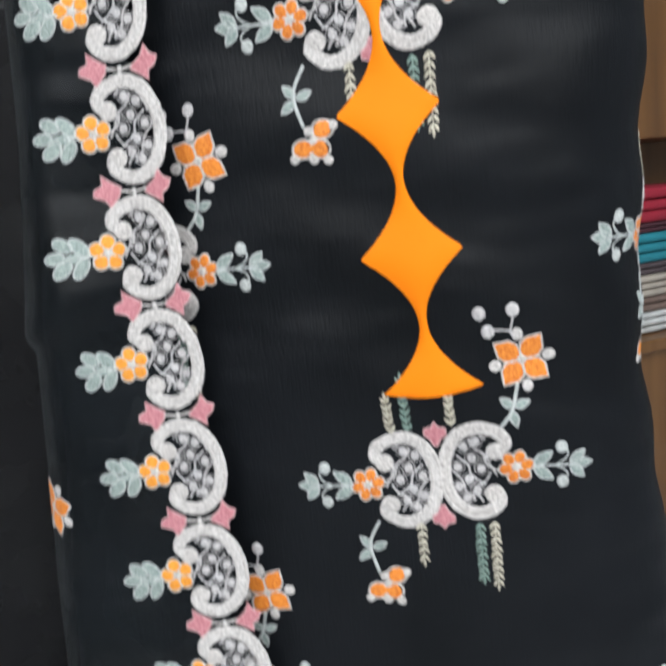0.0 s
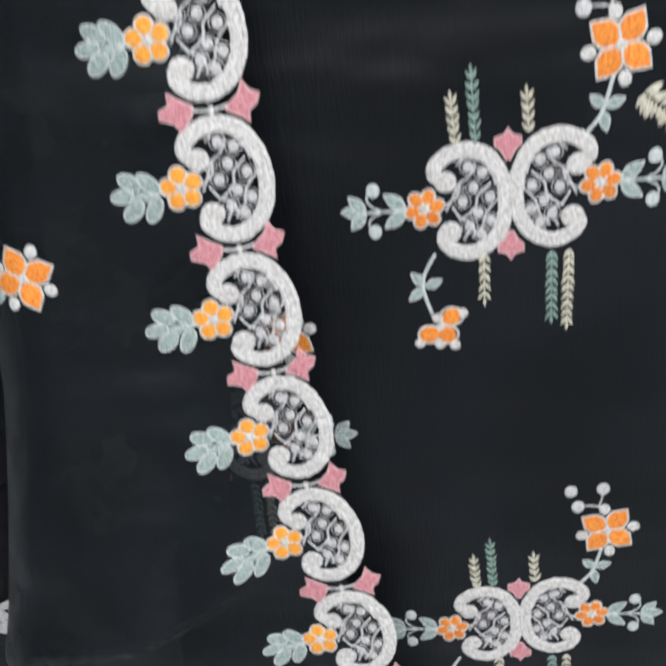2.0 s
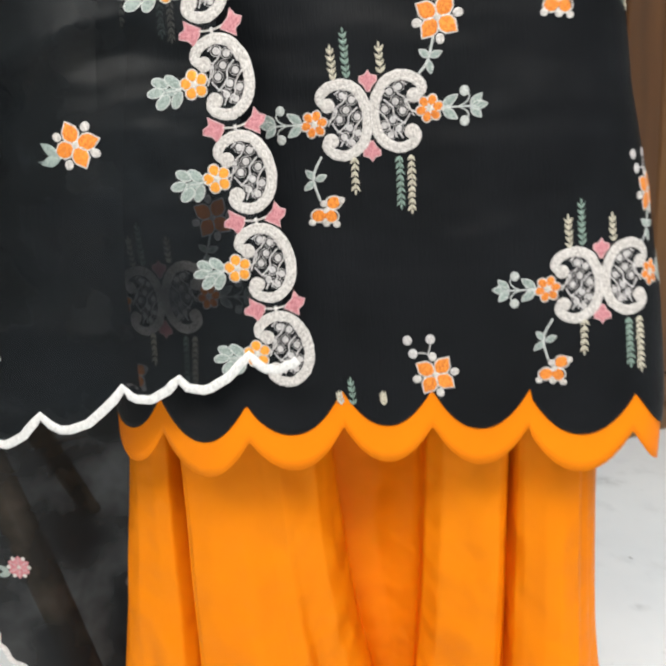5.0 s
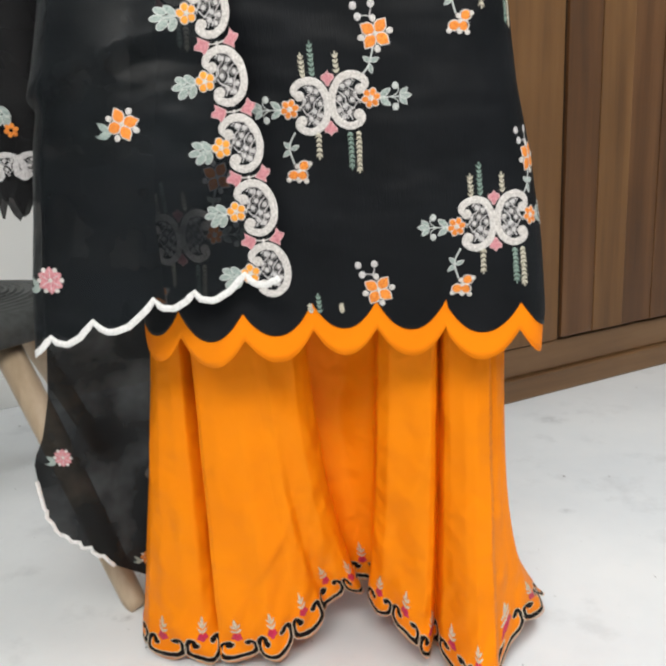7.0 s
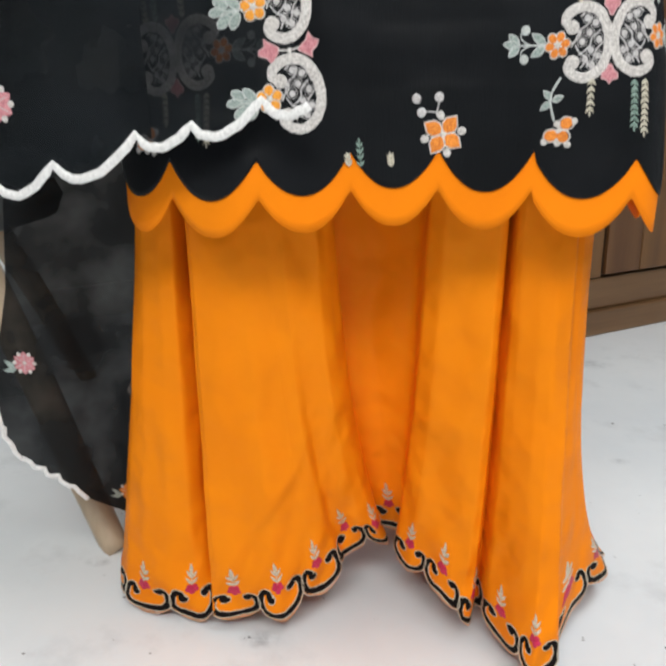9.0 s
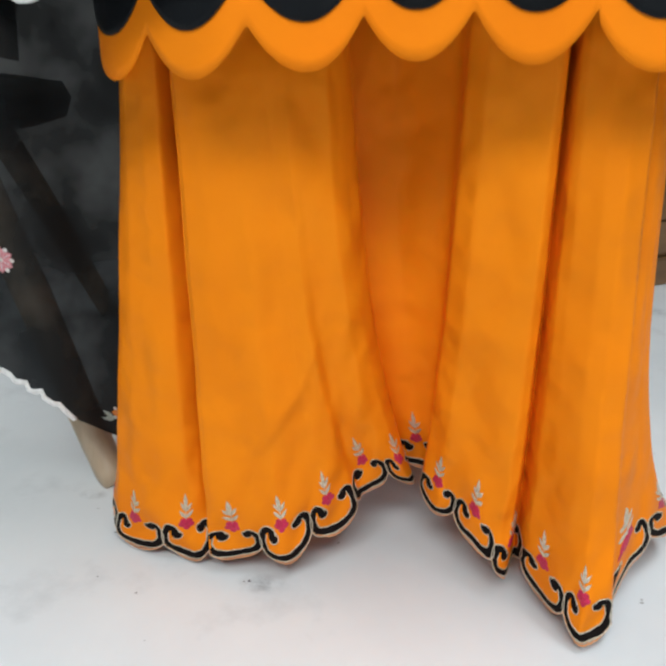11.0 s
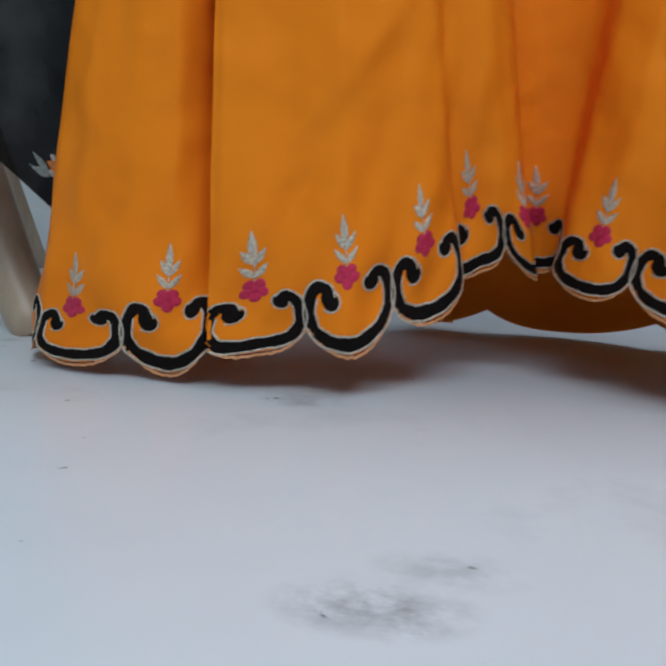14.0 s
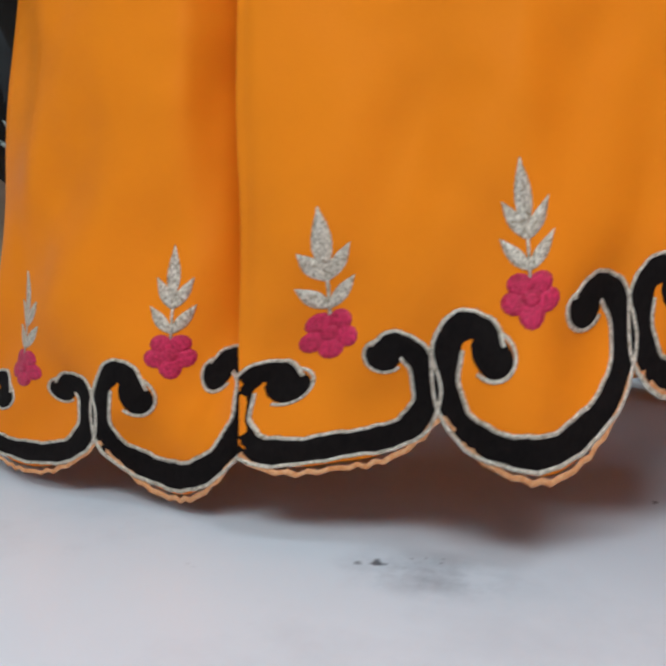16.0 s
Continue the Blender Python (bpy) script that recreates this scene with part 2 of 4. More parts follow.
class Bits:
    def __init__(self):
        self.v, self.f = [], []

    def dome(self, x, z, rx, rz, rot=0.0, h=0.0009, n=12, base=0.0):
        b = len(self.v)
        c, s = math.cos(rot), math.sin(rot)
        for k, (r, hh) in enumerate(((1.0, 0.0), (0.88, 0.75), (0.5, 0.97))):
            for i in range(n):
                a = 2 * math.pi * i / n
                px, pz = rx * r * math.cos(a), rz * r * math.sin(a)
                self.v.append((x + px * c - pz * s, z + px * s + pz * c, base + 0.0003 + h * hh))
        self.v.append((x, z, base + 0.0003 + h))
        for k in range(2):
            for i in range(n):
                j = (i + 1) % n
                self.f.append((b + k * n + i, b + k * n + j, b + (k + 1) * n + j, b + (k + 1) * n + i))
        for i in range(n):
            self.f.append((b + 2 * n + i, b + 2 * n + (i + 1) % n, b + 3 * n))
        return self

    def strip(self, path, width, h=0.001, base=0.0, closed=False):
        """A raised band along path; width is a number or one number for each point."""
        pts = [Vector((p[0], p[1])) for p in path]
        n = len(pts)
        ws = width if isinstance(width, (list, tuple)) else [width] * n
        b = len(self.v)
        prof = ((-1, 0.0), (-0.84, 0.8), (0, 1.0), (0.84, 0.8), (1, 0.0))
        for i, p in enumerate(pts):
            a, c = pts[max(i - 1, 0)], pts[min(i + 1, n - 1)]
            if closed:
                a, c = pts[i - 1], pts[(i + 1) % n]
            d = (c - a)
            d = d.normalized() if d.length > 1e-9 else Vector((1, 0))
            q = Vector((-d.y, d.x))
            for u, k in prof:
                w = p + q * (u * ws[i] / 2)
                self.v.append((w.x, w.y, base + 0.0003 + h * k))
        for i in range(n if closed else n - 1):
            j = (i + 1) % n
            for k in range(4):
                self.f.append((b + i * 5 + k, b + j * 5 + k, b + j * 5 + k + 1, b + i * 5 + k + 1))
        if not closed:
            self.f.append(tuple(b + k for k in range(5)))
            self.f.append(tuple(b + (n - 1) * 5 + k for k in range(4, -1, -1)))
        return self

    def plate(self, poly, h=0.0008, base=0.0):
        """A flat patch of stitches with a rounded edge, filling a star-shaped outline."""
        b, n = len(self.v), len(poly)
        cx, cz = sum(p[0] for p in poly) / n, sum(p[1] for p in poly) / n
        for r, k in ((1.0, 0.0), (0.93, 0.8), (0.55, 1.0)):
            for x, z in poly:
                self.v.append((cx + (x - cx) * r, cz + (z - cz) * r, base + 0.0003 + h * k))
        self.v.append((cx, cz, base + 0.0003 + h))
        for k in range(2):
            for i in range(n):
                j = (i + 1) % n
                self.f.append((b + k * n + i, b + k * n + j, b + (k + 1) * n + j, b + (k + 1) * n + i))
        for i in range(n):
            self.f.append((b + 2 * n + i, b + 2 * n + (i + 1) % n, b + 3 * n))
        return self

    def ring(self, x, z, rx, rz, rot, width, h=0.0007, n=14, base=0.0):
        c, s = math.cos(rot), math.sin(rot)
        pts = []
        for i in range(n):
            a = 2 * math.pi * i / n
            px, pz = rx * math.cos(a), rz * math.sin(a)
            pts.append((x + px * c - pz * s, z + px * s + pz * c))
        return self.strip(pts, width, h, base, True)

    def leaf(self, x0, z0, x1, z1, w, h=0.0009, n=7, base=0.0):
        path = [(x0 + (x1 - x0) * i / n, z0 + (z1 - z0) * i / n) for i in range(n + 1)]
        ws = [max(0.0002, w * math.sin(math.pi * min(0.985, max(0.03, (i / n) ** 0.85)))) for i in range(n + 1)]
        return self.strip(path, ws, h, base)

    def done(self, name, lay, mat, parent, label=""):
        v = lay(np.array(self.v, float) * (1, 1, RELIEF))
        ob = mesh_ob(name, v.tolist(), self.f, mat, parent, label)
        if name in FINE:
            tagged(ob, label, kind="stuff")
        return ob


def spline(pts, n=8):
    """A smooth line through the points."""
    p = [np.array(q, float) for q in pts]
    out = []
    for i in range(len(p) - 1):
        a, b, c, d = p[max(i - 1, 0)], p[i], p[i + 1], p[min(i + 2, len(p) - 1)]
        for k in range(n):
            t = k / n
            out.append(0.5 * (2 * b + (c - a) * t + (2 * a - 5 * b + 4 * c - d) * t * t + (3 * b - a - 3 * c + d) * t ** 3))
    out.append(p[-1])
    return out


def sweep(name, pts, radius, mat, parent=None, label="", sides=8):
    """A round bar along points in space; radius is a number or one number for each point."""
    n = len(pts)
    rs = radius if isinstance(radius, (list, tuple)) else [radius] * n
    v, f = [], []
    for i in range(n):
        a, c = Vector(pts[max(i - 1, 0)]), Vector(pts[min(i + 1, n - 1)])
        q = (c - a).to_track_quat("Z", "Y")
        for k in range(sides):
            t = 2 * math.pi * k / sides
            v.append(Vector(pts[i]) + q @ Vector((rs[i] * math.cos(t), rs[i] * math.sin(t), 0)))
    for i in range(n - 1):
        for k in range(sides):
            j = (k + 1) % sides
            f.append((i * sides + k, i * sides + j, (i + 1) * sides + j, (i + 1) * sides + k))
    f.append(tuple(range(sides - 1, -1, -1)))
    f.append(tuple(range((n - 1) * sides, n * sides)))
    return mesh_ob(name, v, f, mat, parent, label)


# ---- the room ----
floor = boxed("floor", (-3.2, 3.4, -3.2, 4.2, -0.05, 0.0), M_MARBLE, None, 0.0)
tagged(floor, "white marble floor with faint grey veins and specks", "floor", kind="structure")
ceiling = boxed("ceiling", (-3.2, 3.4, -3.2, 4.2, 2.8, 2.9), M_WALL, None, 0.0)
tagged(ceiling, "plain white painted ceiling", "ceiling", kind="structure")
for nm, dims in (("wall_south", (-3.2, 3.4, -3.3, -3.2, 0, 2.8)), ("wall_west", (-3.3, -3.2, -3.2, 4.2, 0, 2.8)), ("wall_east", (3.4, 3.5, -3.2, 4.2, 0, 2.8))):
    tagged(boxed(nm, dims, M_WALL, None, 0.0), "plain white painted wall", "wall", kind="structure")

# back wall and wardrobe stand turned by about 34 degrees
TURN = Matrix.Translation((0.40, 1.20, 0)) @ Matrix.Rotation(math.atan2(0.557, 0.83), 4, "Z")
wall_n = boxed("wall_north", (-3.4, 3.4, 0.78, 0.9, 0, 2.8), M_WALL, None, 0.0)
wall_n.matrix_world = TURN
tagged(wall_n, "plain white painted wall behind the dress", "wall", kind="structure")
skirting = boxed("baseboard", (-3.4, -0.4, 0.765, 0.778, 0.0, 0.09), M_WALL, None, 0.003)
skirting.matrix_world = TURN
tagged(skirting, "low white painted skirting board", "baseboard", kind="structure")


def wardrobe():
    w = empty("wardrobe", "brown wooden wardrobe with plank doors, steel handles and an open shelf", "wardrobe")
    w.matrix_world = TURN
    boxed("body", (-0.16, 1.75, 0.02, 0.6, 0.14, 1.03), M_WOOD, w, 0.003)
    boxed("plinth", (-0.165, 1.76, -0.012, 0.6, 0.0, 0.062), M_WOODBASE, w, 0.006)
    boxed("plinth_rail", (-0.16, 1.755, 0.0, 0.6, 0.062, 0.142), M_WOODBASE, w, 0.008)
    boxed("worktop", (-0.17, 1.77, -0.02, 0.6, 1.03, 1.055), M_WOODLIGHT, w, 0.004)
    for x0, x1 in ((-0.16, 0.055), (0.512, 0.566), (1.06, 1.12), (1.66, 1.75)):
        boxed("stile", (x0, x1, -0.004, 0.02, 0.145, 1.03), M_WOODLIGHT if x0 < 0 else M_WOOD, w, 0.003)
    for x0, x1 in ((0.06, 0.508), (0.572, 1.056), (1.124, 1.656)):
        door = boxed("door", (x0, x1, -0.001, 0.019, 0.15, 1.025), M_GAP, w, 0.0)
        n = 4
        for i in range(n):
            a, b = x0 + (x1 - x0) * i / n, x0 + (x1 - x0) * (i + 1) / n
            boxed("plank", (a + 0.0006, b - 0.0006, -0.012 - 0.002 * (i % 2), -0.001, 0.152, 1.022), (M_WOOD, M_WOODLIGHT, M_WOOD, M_WOOD)[i], door, 0.0015)
        hx = x1 - 0.035
        sweep("handle", [(hx, -0.012, 0.885), (hx, -0.034, 0.892), (hx, -0.038, 0.94), (hx, -0.036, 0.99), (hx, -0.012, 1.0)], 0.006, M_STEEL, door, "steel bow handle")
    boxed("back_panel", (-0.16, 1.75, 0.36, 0.39, 1.055, 2.15), M_WOODLIGHT, w, 0.003)
    boxed("upper_cabinet", (-0.16, 1.75, 0.12, 0.36, 1.45, 2.15), M_WOODLIGHT, w, 0.004)
    boxed("side_panel", (-0.16, -0.135, 0.12, 0.36, 1.055, 1.45), M_WOOD, w, 0.003)
    return w


wardrobe()


def folded_cloth(colour, label, x, w, z, h, d=0.26, y=0.02):
    """A folded length of cloth: a soft slab with rounded front folds."""
    bm = bmesh.new()
    k = 3 if h > 0.03 else 2
    for i in range(k):
        z0 = z + h * i / k
        jit = random.uniform(-0.006, 0.006)
        box(bm, x + jit, x + w + jit, y + random.uniform(0, 0.008), y + d, z0 + 0.0006, z0 + h / k - 0.0006, min(0.008, h / k * 0.42))
    c = plain("cloth_" + label.split()[0], colour, 0.75, 0.18, 25)
    ob = part("folded_cloth", bm, c, None, "", True)
    ob.matrix_world = TURN
    return tagged(ob, label, "folded cloth", "stack of folded cloth")


z = 1.056
for colour, label, h in (((0.55, 0.56, 0.55), "white folded cotton cloth at the bottom of a stack", 0.045), ((0.16, 0.11, 0.09), "dark brown folded cloth in a stack", 0.03),
                         ((0.36, 0.32, 0.27), "beige folded cloth in a stack", 0.045), ((0.06, 0.045, 0.05), "black folded cloth in a stack", 0.025),
                         ((0.015, 0.19, 0.24), "teal folded cloth in a stack", 0.06), ((0.05, 0.012, 0.02), "maroon folded cloth in a stack", 0.02),
                         ((0.27, 0.008, 0.025), "crimson folded cloth on top of a stack", 0.07)):
    folded_cloth(colour, label, -0.13, 0.36, z, h)
    z += h
z = 1.056
for colour, label, h in (((0.05, 0.07, 0.42), "blue folded cloth at the bottom of a stack", 0.03), ((0.42, 0.36, 0.34), "pale pink folded cloth in a stack", 0.05),
                         ((0.07, 0.03, 0.08), "purple folded cloth in a stack", 0.025), ((0.02, 0.40, 0.50), "turquoise folded cloth in a stack", 0.07), ((0.3, 0.28, 0.26), "grey folded cloth on top of a stack", 0.05)):
    folded_cloth(colour, label, 0.26, 0.36, z, h)
    z += h


def stool():
    s = empty("stool", "round stool with a dark woven seat and splayed pale wooden legs", "stool", (-0.74, 0.42, 0))
    v, f, n = [], [], 40
    rings = [(0.0, 0.40), (0.19, 0.395), (0.225, 0.405), (0.235, 0.43), (0.225, 0.452), (0.15, 0.462), (0.0, 0.466)]
    for r, zz in rings:
        for i in range(n):
            a = 2 * math.pi * i / n
            v.append((max(r, 0.001) * math.cos(a), max(r, 0.001) * math.sin(a), zz))
    for k in range(len(rings) - 1):
        for i in range(n):
            j = (i + 1) % n
            f.append((k * n + i, k * n + j, (k + 1) * n + j, (k + 1) * n + i))
    mesh_ob("seat", v, f, M_SEAT, s)
    for i in range(14):
        r = 0.03 + 0.0135 * i
        pts = [(r * math.cos(2 * math.pi * k / 32), r * math.sin(2 * math.pi * k / 32), 0.466 - 0.018 * (r / 0.22) ** 3) for k in range(33)]
        sweep("seat_cord", pts, 0.004, M_SEAT, s, sides=6)
    for ax, ay in ((0.38, -0.195), (0.06, 0.42), (-0.36, -0.28), (-0.36, 0.30)):
        sweep("leg", [(ax * 0.42, ay * 0.42, 0.40), (ax * 0.7, ay * 0.7, 0.21), (ax * 0.97, ay * 0.97, 0.012), (ax, ay, 0.0)], [0.023, 0.022, 0.018, 0.016], M_PALEWOOD, s, sides=12)
    return s


stool()

# ---- the kurta ----
ZK = [0.42, 0.50, 0.59, 0.67, 0.74, 0.81, 0.87, 0.96, 1.04, 1.12, 1.22, 1.30, 1.40, 1.50, 1.62]
XR = [0.219, 0.218, 0.214, 0.206, 0.192, 0.183, 0.174, 0.160, 0.143, 0.121, 0.108, 0.101, 0.104, 0.111, 0.12]
DEPTH, FRONT = 0.085, 0.014
HWS = np.linspace(0.08, 0.26, 13)


def arc_tables():
    out = []
    for hw in HWS:
        t = np.linspace(0, math.pi, 400)
        x = hw * np.sign(np.sin(t)) * np.abs(np.sin(t)) ** 0.5
        y = -DEPTH * np.sign(np.cos(t)) * np.abs(np.cos(t)) ** 0.5
        a = np.concatenate([[0], np.cumsum(np.hypot(np.diff(x), np.diff(y)))])
        out.append((a, x, y))
    return out


TABLES = arc_tables()


def kurta_lay(v):
    """Lays (along the cloth, z, height) on the kurta's tube."""
    a0, zz, h = v[:, 0], v[:, 1], v[:, 2]
    cx = np.interp(zz, [0.5, 0.9, 1.4], [0.003, -0.008, -0.024])
    a = a0 - cx
    s, b = np.sign(a), np.abs(a)
    hw = np.interp(zz, ZK, XR) - cx
    hw = np.where(a < 0, np.maximum(hw, np.interp(zz, [0.47, 0.54, 0.6, 0.7, 0.9, 1.1, 1.6], [0.243, 0.24, 0.23, 0.224, 0.20, 0.188, 0.17])), hw)
    pos = np.clip((hw - HWS[0]) / (HWS[1] - HWS[0]), 0, len(HWS) - 1.001)
    i0 = pos.astype(int)
    fr = pos - i0
    xs, ys = np.zeros((len(HWS), len(a))), np.zeros((len(HWS), len(a)))
    for k, (ta, tx, ty) in enumerate(TABLES):
        xs[k], ys[k] = np.interp(b, ta, tx), np.interp(b, ta, ty)
    col = np.arange(len(a))
    x = xs[i0, col] * (1 - fr) + xs[i0 + 1, col] * fr
    y = ys[i0, col] * (1 - fr) + ys[i0 + 1, col] * fr
    nx, ny = s * np.sign(x) * (x / hw) ** 4, np.sign(y) * np.abs(y / DEPTH) ** 4
    ln = np.hypot(nx, ny) + 1e-9
    wr = 0.0016 * np.sin(zz * 95 + 2.5 * np.sin(a0 * 17)) * np.clip((zz - 1.1) / 0.2, 0, 1) + 0.0022 * np.sin(a0 * 38 + 3 * np.sin(zz * 6)) * np.clip((0.9 - zz) / 0.35, 0, 1)
    flare = np.clip((0.66 - zz) / 0.15, 0, 1) ** 1.5
    d = h + wr + flare * (0.022 * np.exp(-((a0 + 0.108) / 0.045) ** 2) + 0.006 * np.clip((a0 - 0.13) / 0.07, 0, 1))
    out = np.stack([cx + s * x + nx / ln * d, FRONT + DEPTH + y + ny / ln * d, zz], 1)
    return out


HEM = [-0.406, -0.33, -0.255, -0.179, -0.100, -0.030, 0.0415, 0.114, 0.189, 0.262, 0.335, 0.41]


def hem_z(a):
    """The kurta's scalloped lower edge."""
    k = min(max(np.searchsorted(HEM, a) - 1, 0), len(HEM) - 2)
    mid, half = (HEM[k] + HEM[k + 1]) / 2, (HEM[k + 1] - HEM[k]) / 2
    t = min(1.0, abs(a - mid) / half)
    low = 0.4885 + 0.010 * math.exp(-((mid - 0.02) / 0.09) ** 2)
    return low + 0.031 * t ** 2.1


def tube_sheet(a_list, rows):
    """A sheet over the kurta's tube: rows(a) gives the heights and offsets of a column."""
    v, f = [], []
    cols = [rows(a) for a in a_list]
    m = len(cols[0])
    for a, c in zip(a_list, cols):
        v += [(a, zz, h) for zz, h in c]
    for i in range(len(a_list) - 1):
        for k in range(m - 1):
            f.append((i * m + k, (i + 1) * m + k, (i + 1) * m + k + 1, i * m + k + 1))
    return kurta_lay(np.array(v)), f


kurta = empty("kurta", "black embroidered chiffon kurta with an orange scalloped hem", "kurta", (0, 0.1, 0.5))
kurta.location = (0, 0, 0)
A = list(np.linspace(-0.40, 0.40, 401))
v, f = tube_sheet(A, lambda a: [(hem_z(a) + (1.62 - hem_z(a)) * (k / 110) ** 1.15, 0.0) for k in range(111)])
kbody = mesh_ob("body", v, f, M_KURTA, kurta)
solidify(kbody, 0.0008, -1.0)
v, f = tube_sheet(A, lambda a: [(hem_z(a) + dz, -0.0022) for dz in (0.03, 0.012, 0.0, -0.012, -0.021, -0.030)])
solidify(mesh_ob("hem_facing", v, f, M_FACING, kurta, "bright orange scalloped hem facing"), 0.0008, -1.0)


# unseen cap over the tube's open top, added to keep lamp light out
v, f = [], []
for i, a in enumerate(A[::4]):
    for k in range(7):
        v.append((a, 1.6195, 0.0))
v = kurta_lay(np.array(v))
mid = np.array([-0.02, 0.10, 0.0])
for i in range(len(v)):
    k = (i % 7) / 6
    v[i] = [mid[0] + (v[i][0] - mid[0]) * (1 - k * 0.98), mid[1] + (v[i][1] - mid[1]) * (1 - k * 0.98), 1.6195 + 0.05 * math.sin(k * 1.57)]
for i in range(len(v) // 7 - 1):
    for k in range(6):
        f.append((i * 7 + k, (i + 1) * 7 + k, (i + 1) * 7 + k + 1, i * 7 + k + 1))
mesh_ob("light_cap", v.tolist(), f, M_KURTA, kurta)


def slit_half(zz):
    """Half the width of the orange slit at a height."""
    best = 0.0022
    for c, up, dn in ((1.286, 0.036, 0.004), (1.360, 0.038, 0.037), (1.434, 0.038, 0.037), (1.51, 0.038, 0.038)):
        d = (zz - c) / (up if zz > c else dn)
        if abs(d) < 1:
            best = max(best, 0.0022 + 0.0248 * (1 - abs(d)) ** (1.95 if c > 1.3 or zz > c else 0.6))
    return best


v, f = [], []
ZS = np.linspace(1.2825, 1.55, 150)
for zz in ZS:
    c = np.interp(zz, [1.286, 1.434, 1.55], [-0.0165, -0.0285, -0.036])
    hwid = slit_half(zz)
    tilt = 0.012
    for k in range(9):
        u = k / 4 - 1
        v.append((c + u * hwid, zz + tilt * u * hwid * 4, 0.0012 + 0.0012 * (1 - u * u)))
for i in range(len(ZS) - 1):
    for k in range(8):
        f.append((i * 9 + k, i * 9 + k + 1, (i + 1) * 9 + k + 1, (i + 1) * 9 + k))
mesh_ob("slit_inset", kurta_lay(np.array(v)).tolist(), f, M_FACING, kurta, "bright orange scalloped inset of the neck slit")

U = 0.000253  # one drawing unit of the embroidery in metres


def placed(lay, x, z, rot=0.0, scale=U, flip=1):
    c, s = math.cos(rot), math.sin(rot)

    def go(v):
        w = v.copy()
        px, pz = v[:, 0] * scale * flip, v[:, 1] * scale
        w[:, 0], w[:, 1] = x + px * c - pz * s, z + px * s + pz * c
        return lay(w)
    return go


# the scroll of the embroidery: a C open to the left, about its own middle
SCROLL = spline([(-46, 44), (-58, 47), (-67, 58), (-62, 74), (-42, 89), (-6, 97), (33, 82), (58, 43), (66, 0), (60, -43), (40, -77), (4, -97), (-30, -91), (-50, -74), (-50, -58), (-38, -54)], 7)


def scroll(b, cx, cz, flip=1):
    n = len(SCROLL)
    ws = []
    for i in range(n):
        e = min(i, n - 1 - i) / (n - 1)
        ws.append(29 if e > 0.22 else 24 + 5 * e / 0.22)
    path = [(cx + flip * p[0] + random.uniform(-0.7, 0.7), cz + p[1] + random.uniform(-0.7, 0.7)) for p in SCROLL]
    b.strip(path, [w + random.uniform(-1.6, 1.6) for w in ws], 0.0010)
    for side in (-8.5, 8.5):
        rail = []
        for i in range(12, n - 12):
            d = Vector(SCROLL[i + 1]) - Vector(SCROLL[i - 1])
            d.normalize()
            rail.append((cx + flip * (SCROLL[i][0] - d.y * side), cz + SCROLL[i][1] + d.x * side))
        b.strip(rail, 4.5, 0.0006, 0.0006)
    b.dome(cx + flip * -46, cz + 41, 21, 20, 0, 0.0011)
    b.dome(cx + flip * -39, cz - 55, 22, 21, 0, 0.0011)


NET_LINES = (((-52, -4), (-27, 12), (-22, 36), (-4, 48), (8, 72)), ((-24, -34), (6, -12), (12, 12), (36, 34)), ((0, -68), (20, -46), (28, -20), (52, 6)),
             ((-36, -6), (-22, -28), (-2, -40), (6, -62)), ((-30, 22), (-36, 8), (-48, -14)), ((-28, 70), (-14, 80)), ((-16, -72), (-2, -50)), ((12, 60), (36, 54), (44, 30)))


def net(b, cx, cz, flip=1):
    """The open net inside a scroll: beads tied by fine winding threads."""
    beads = [(-6, 66), (20, 54), (4, 27), (34, 8), (-16, 2), (12, -21), (-4, -46), (35, -36), (18, -62), (-26, 28)]
    for x, z in beads:
        r = 10 if x > -20 else 7
        b.dome(cx + flip * x, cz + z, r, r, 0, 0.0006, 10)
        b.ring(cx + flip * x, cz + z, r + 5, r + 4, 0, 1.5, 0.0004, 12)
    for line in NET_LINES:
        b.strip([(cx + flip * p[0], cz + p[1]) for p in spline(line, 4)], 4.2, 0.0007)


def six_petals(b, bw, x, z, r, rot=0.2, n=6):
    wide = 0.37 if n == 5 else 0.31
    for i in range(n):
        a = rot + 2 * math.pi * i / n
        px, pz = x + 0.60 * r * math.cos(a), z + 0.60 * r * math.sin(a)
        b.dome(px, pz, 0.37 * r, wide * r, a, 0.0009, 12)
        bw.ring(px, pz, 0.42 * r, (wide + 0.04) * r, a, 0.095 * r, 0.0007)
    bw.dome(x, z, 0.23 * r, 0.23 * r, 0, 0.0011, 10)


def leafed(b, w, x0, z0, x1, z1, wide):
    """A leaf with a fine pale outline."""
    b.leaf(x0, z0, x1, z1, wide * 1.02, 0.0006)
    d = Vector((x1 - x0, z1 - z0))
    q = Vector((-d.y, d.x)).normalized()
    for s in (1, -1):
        pts = [(x0 + d.x * t + q.x * s * 0.5 * wide * math.sin(math.pi * t ** 0.85), z0 + d.y * t + q.y * s * 0.5 * wide * math.sin(math.pi * t ** 0.85)) for t in (0, 0.12, 0.28, 0.45, 0.62, 0.78, 0.9, 1.0)]
        w.strip(pts, 3.4, 0.0008)


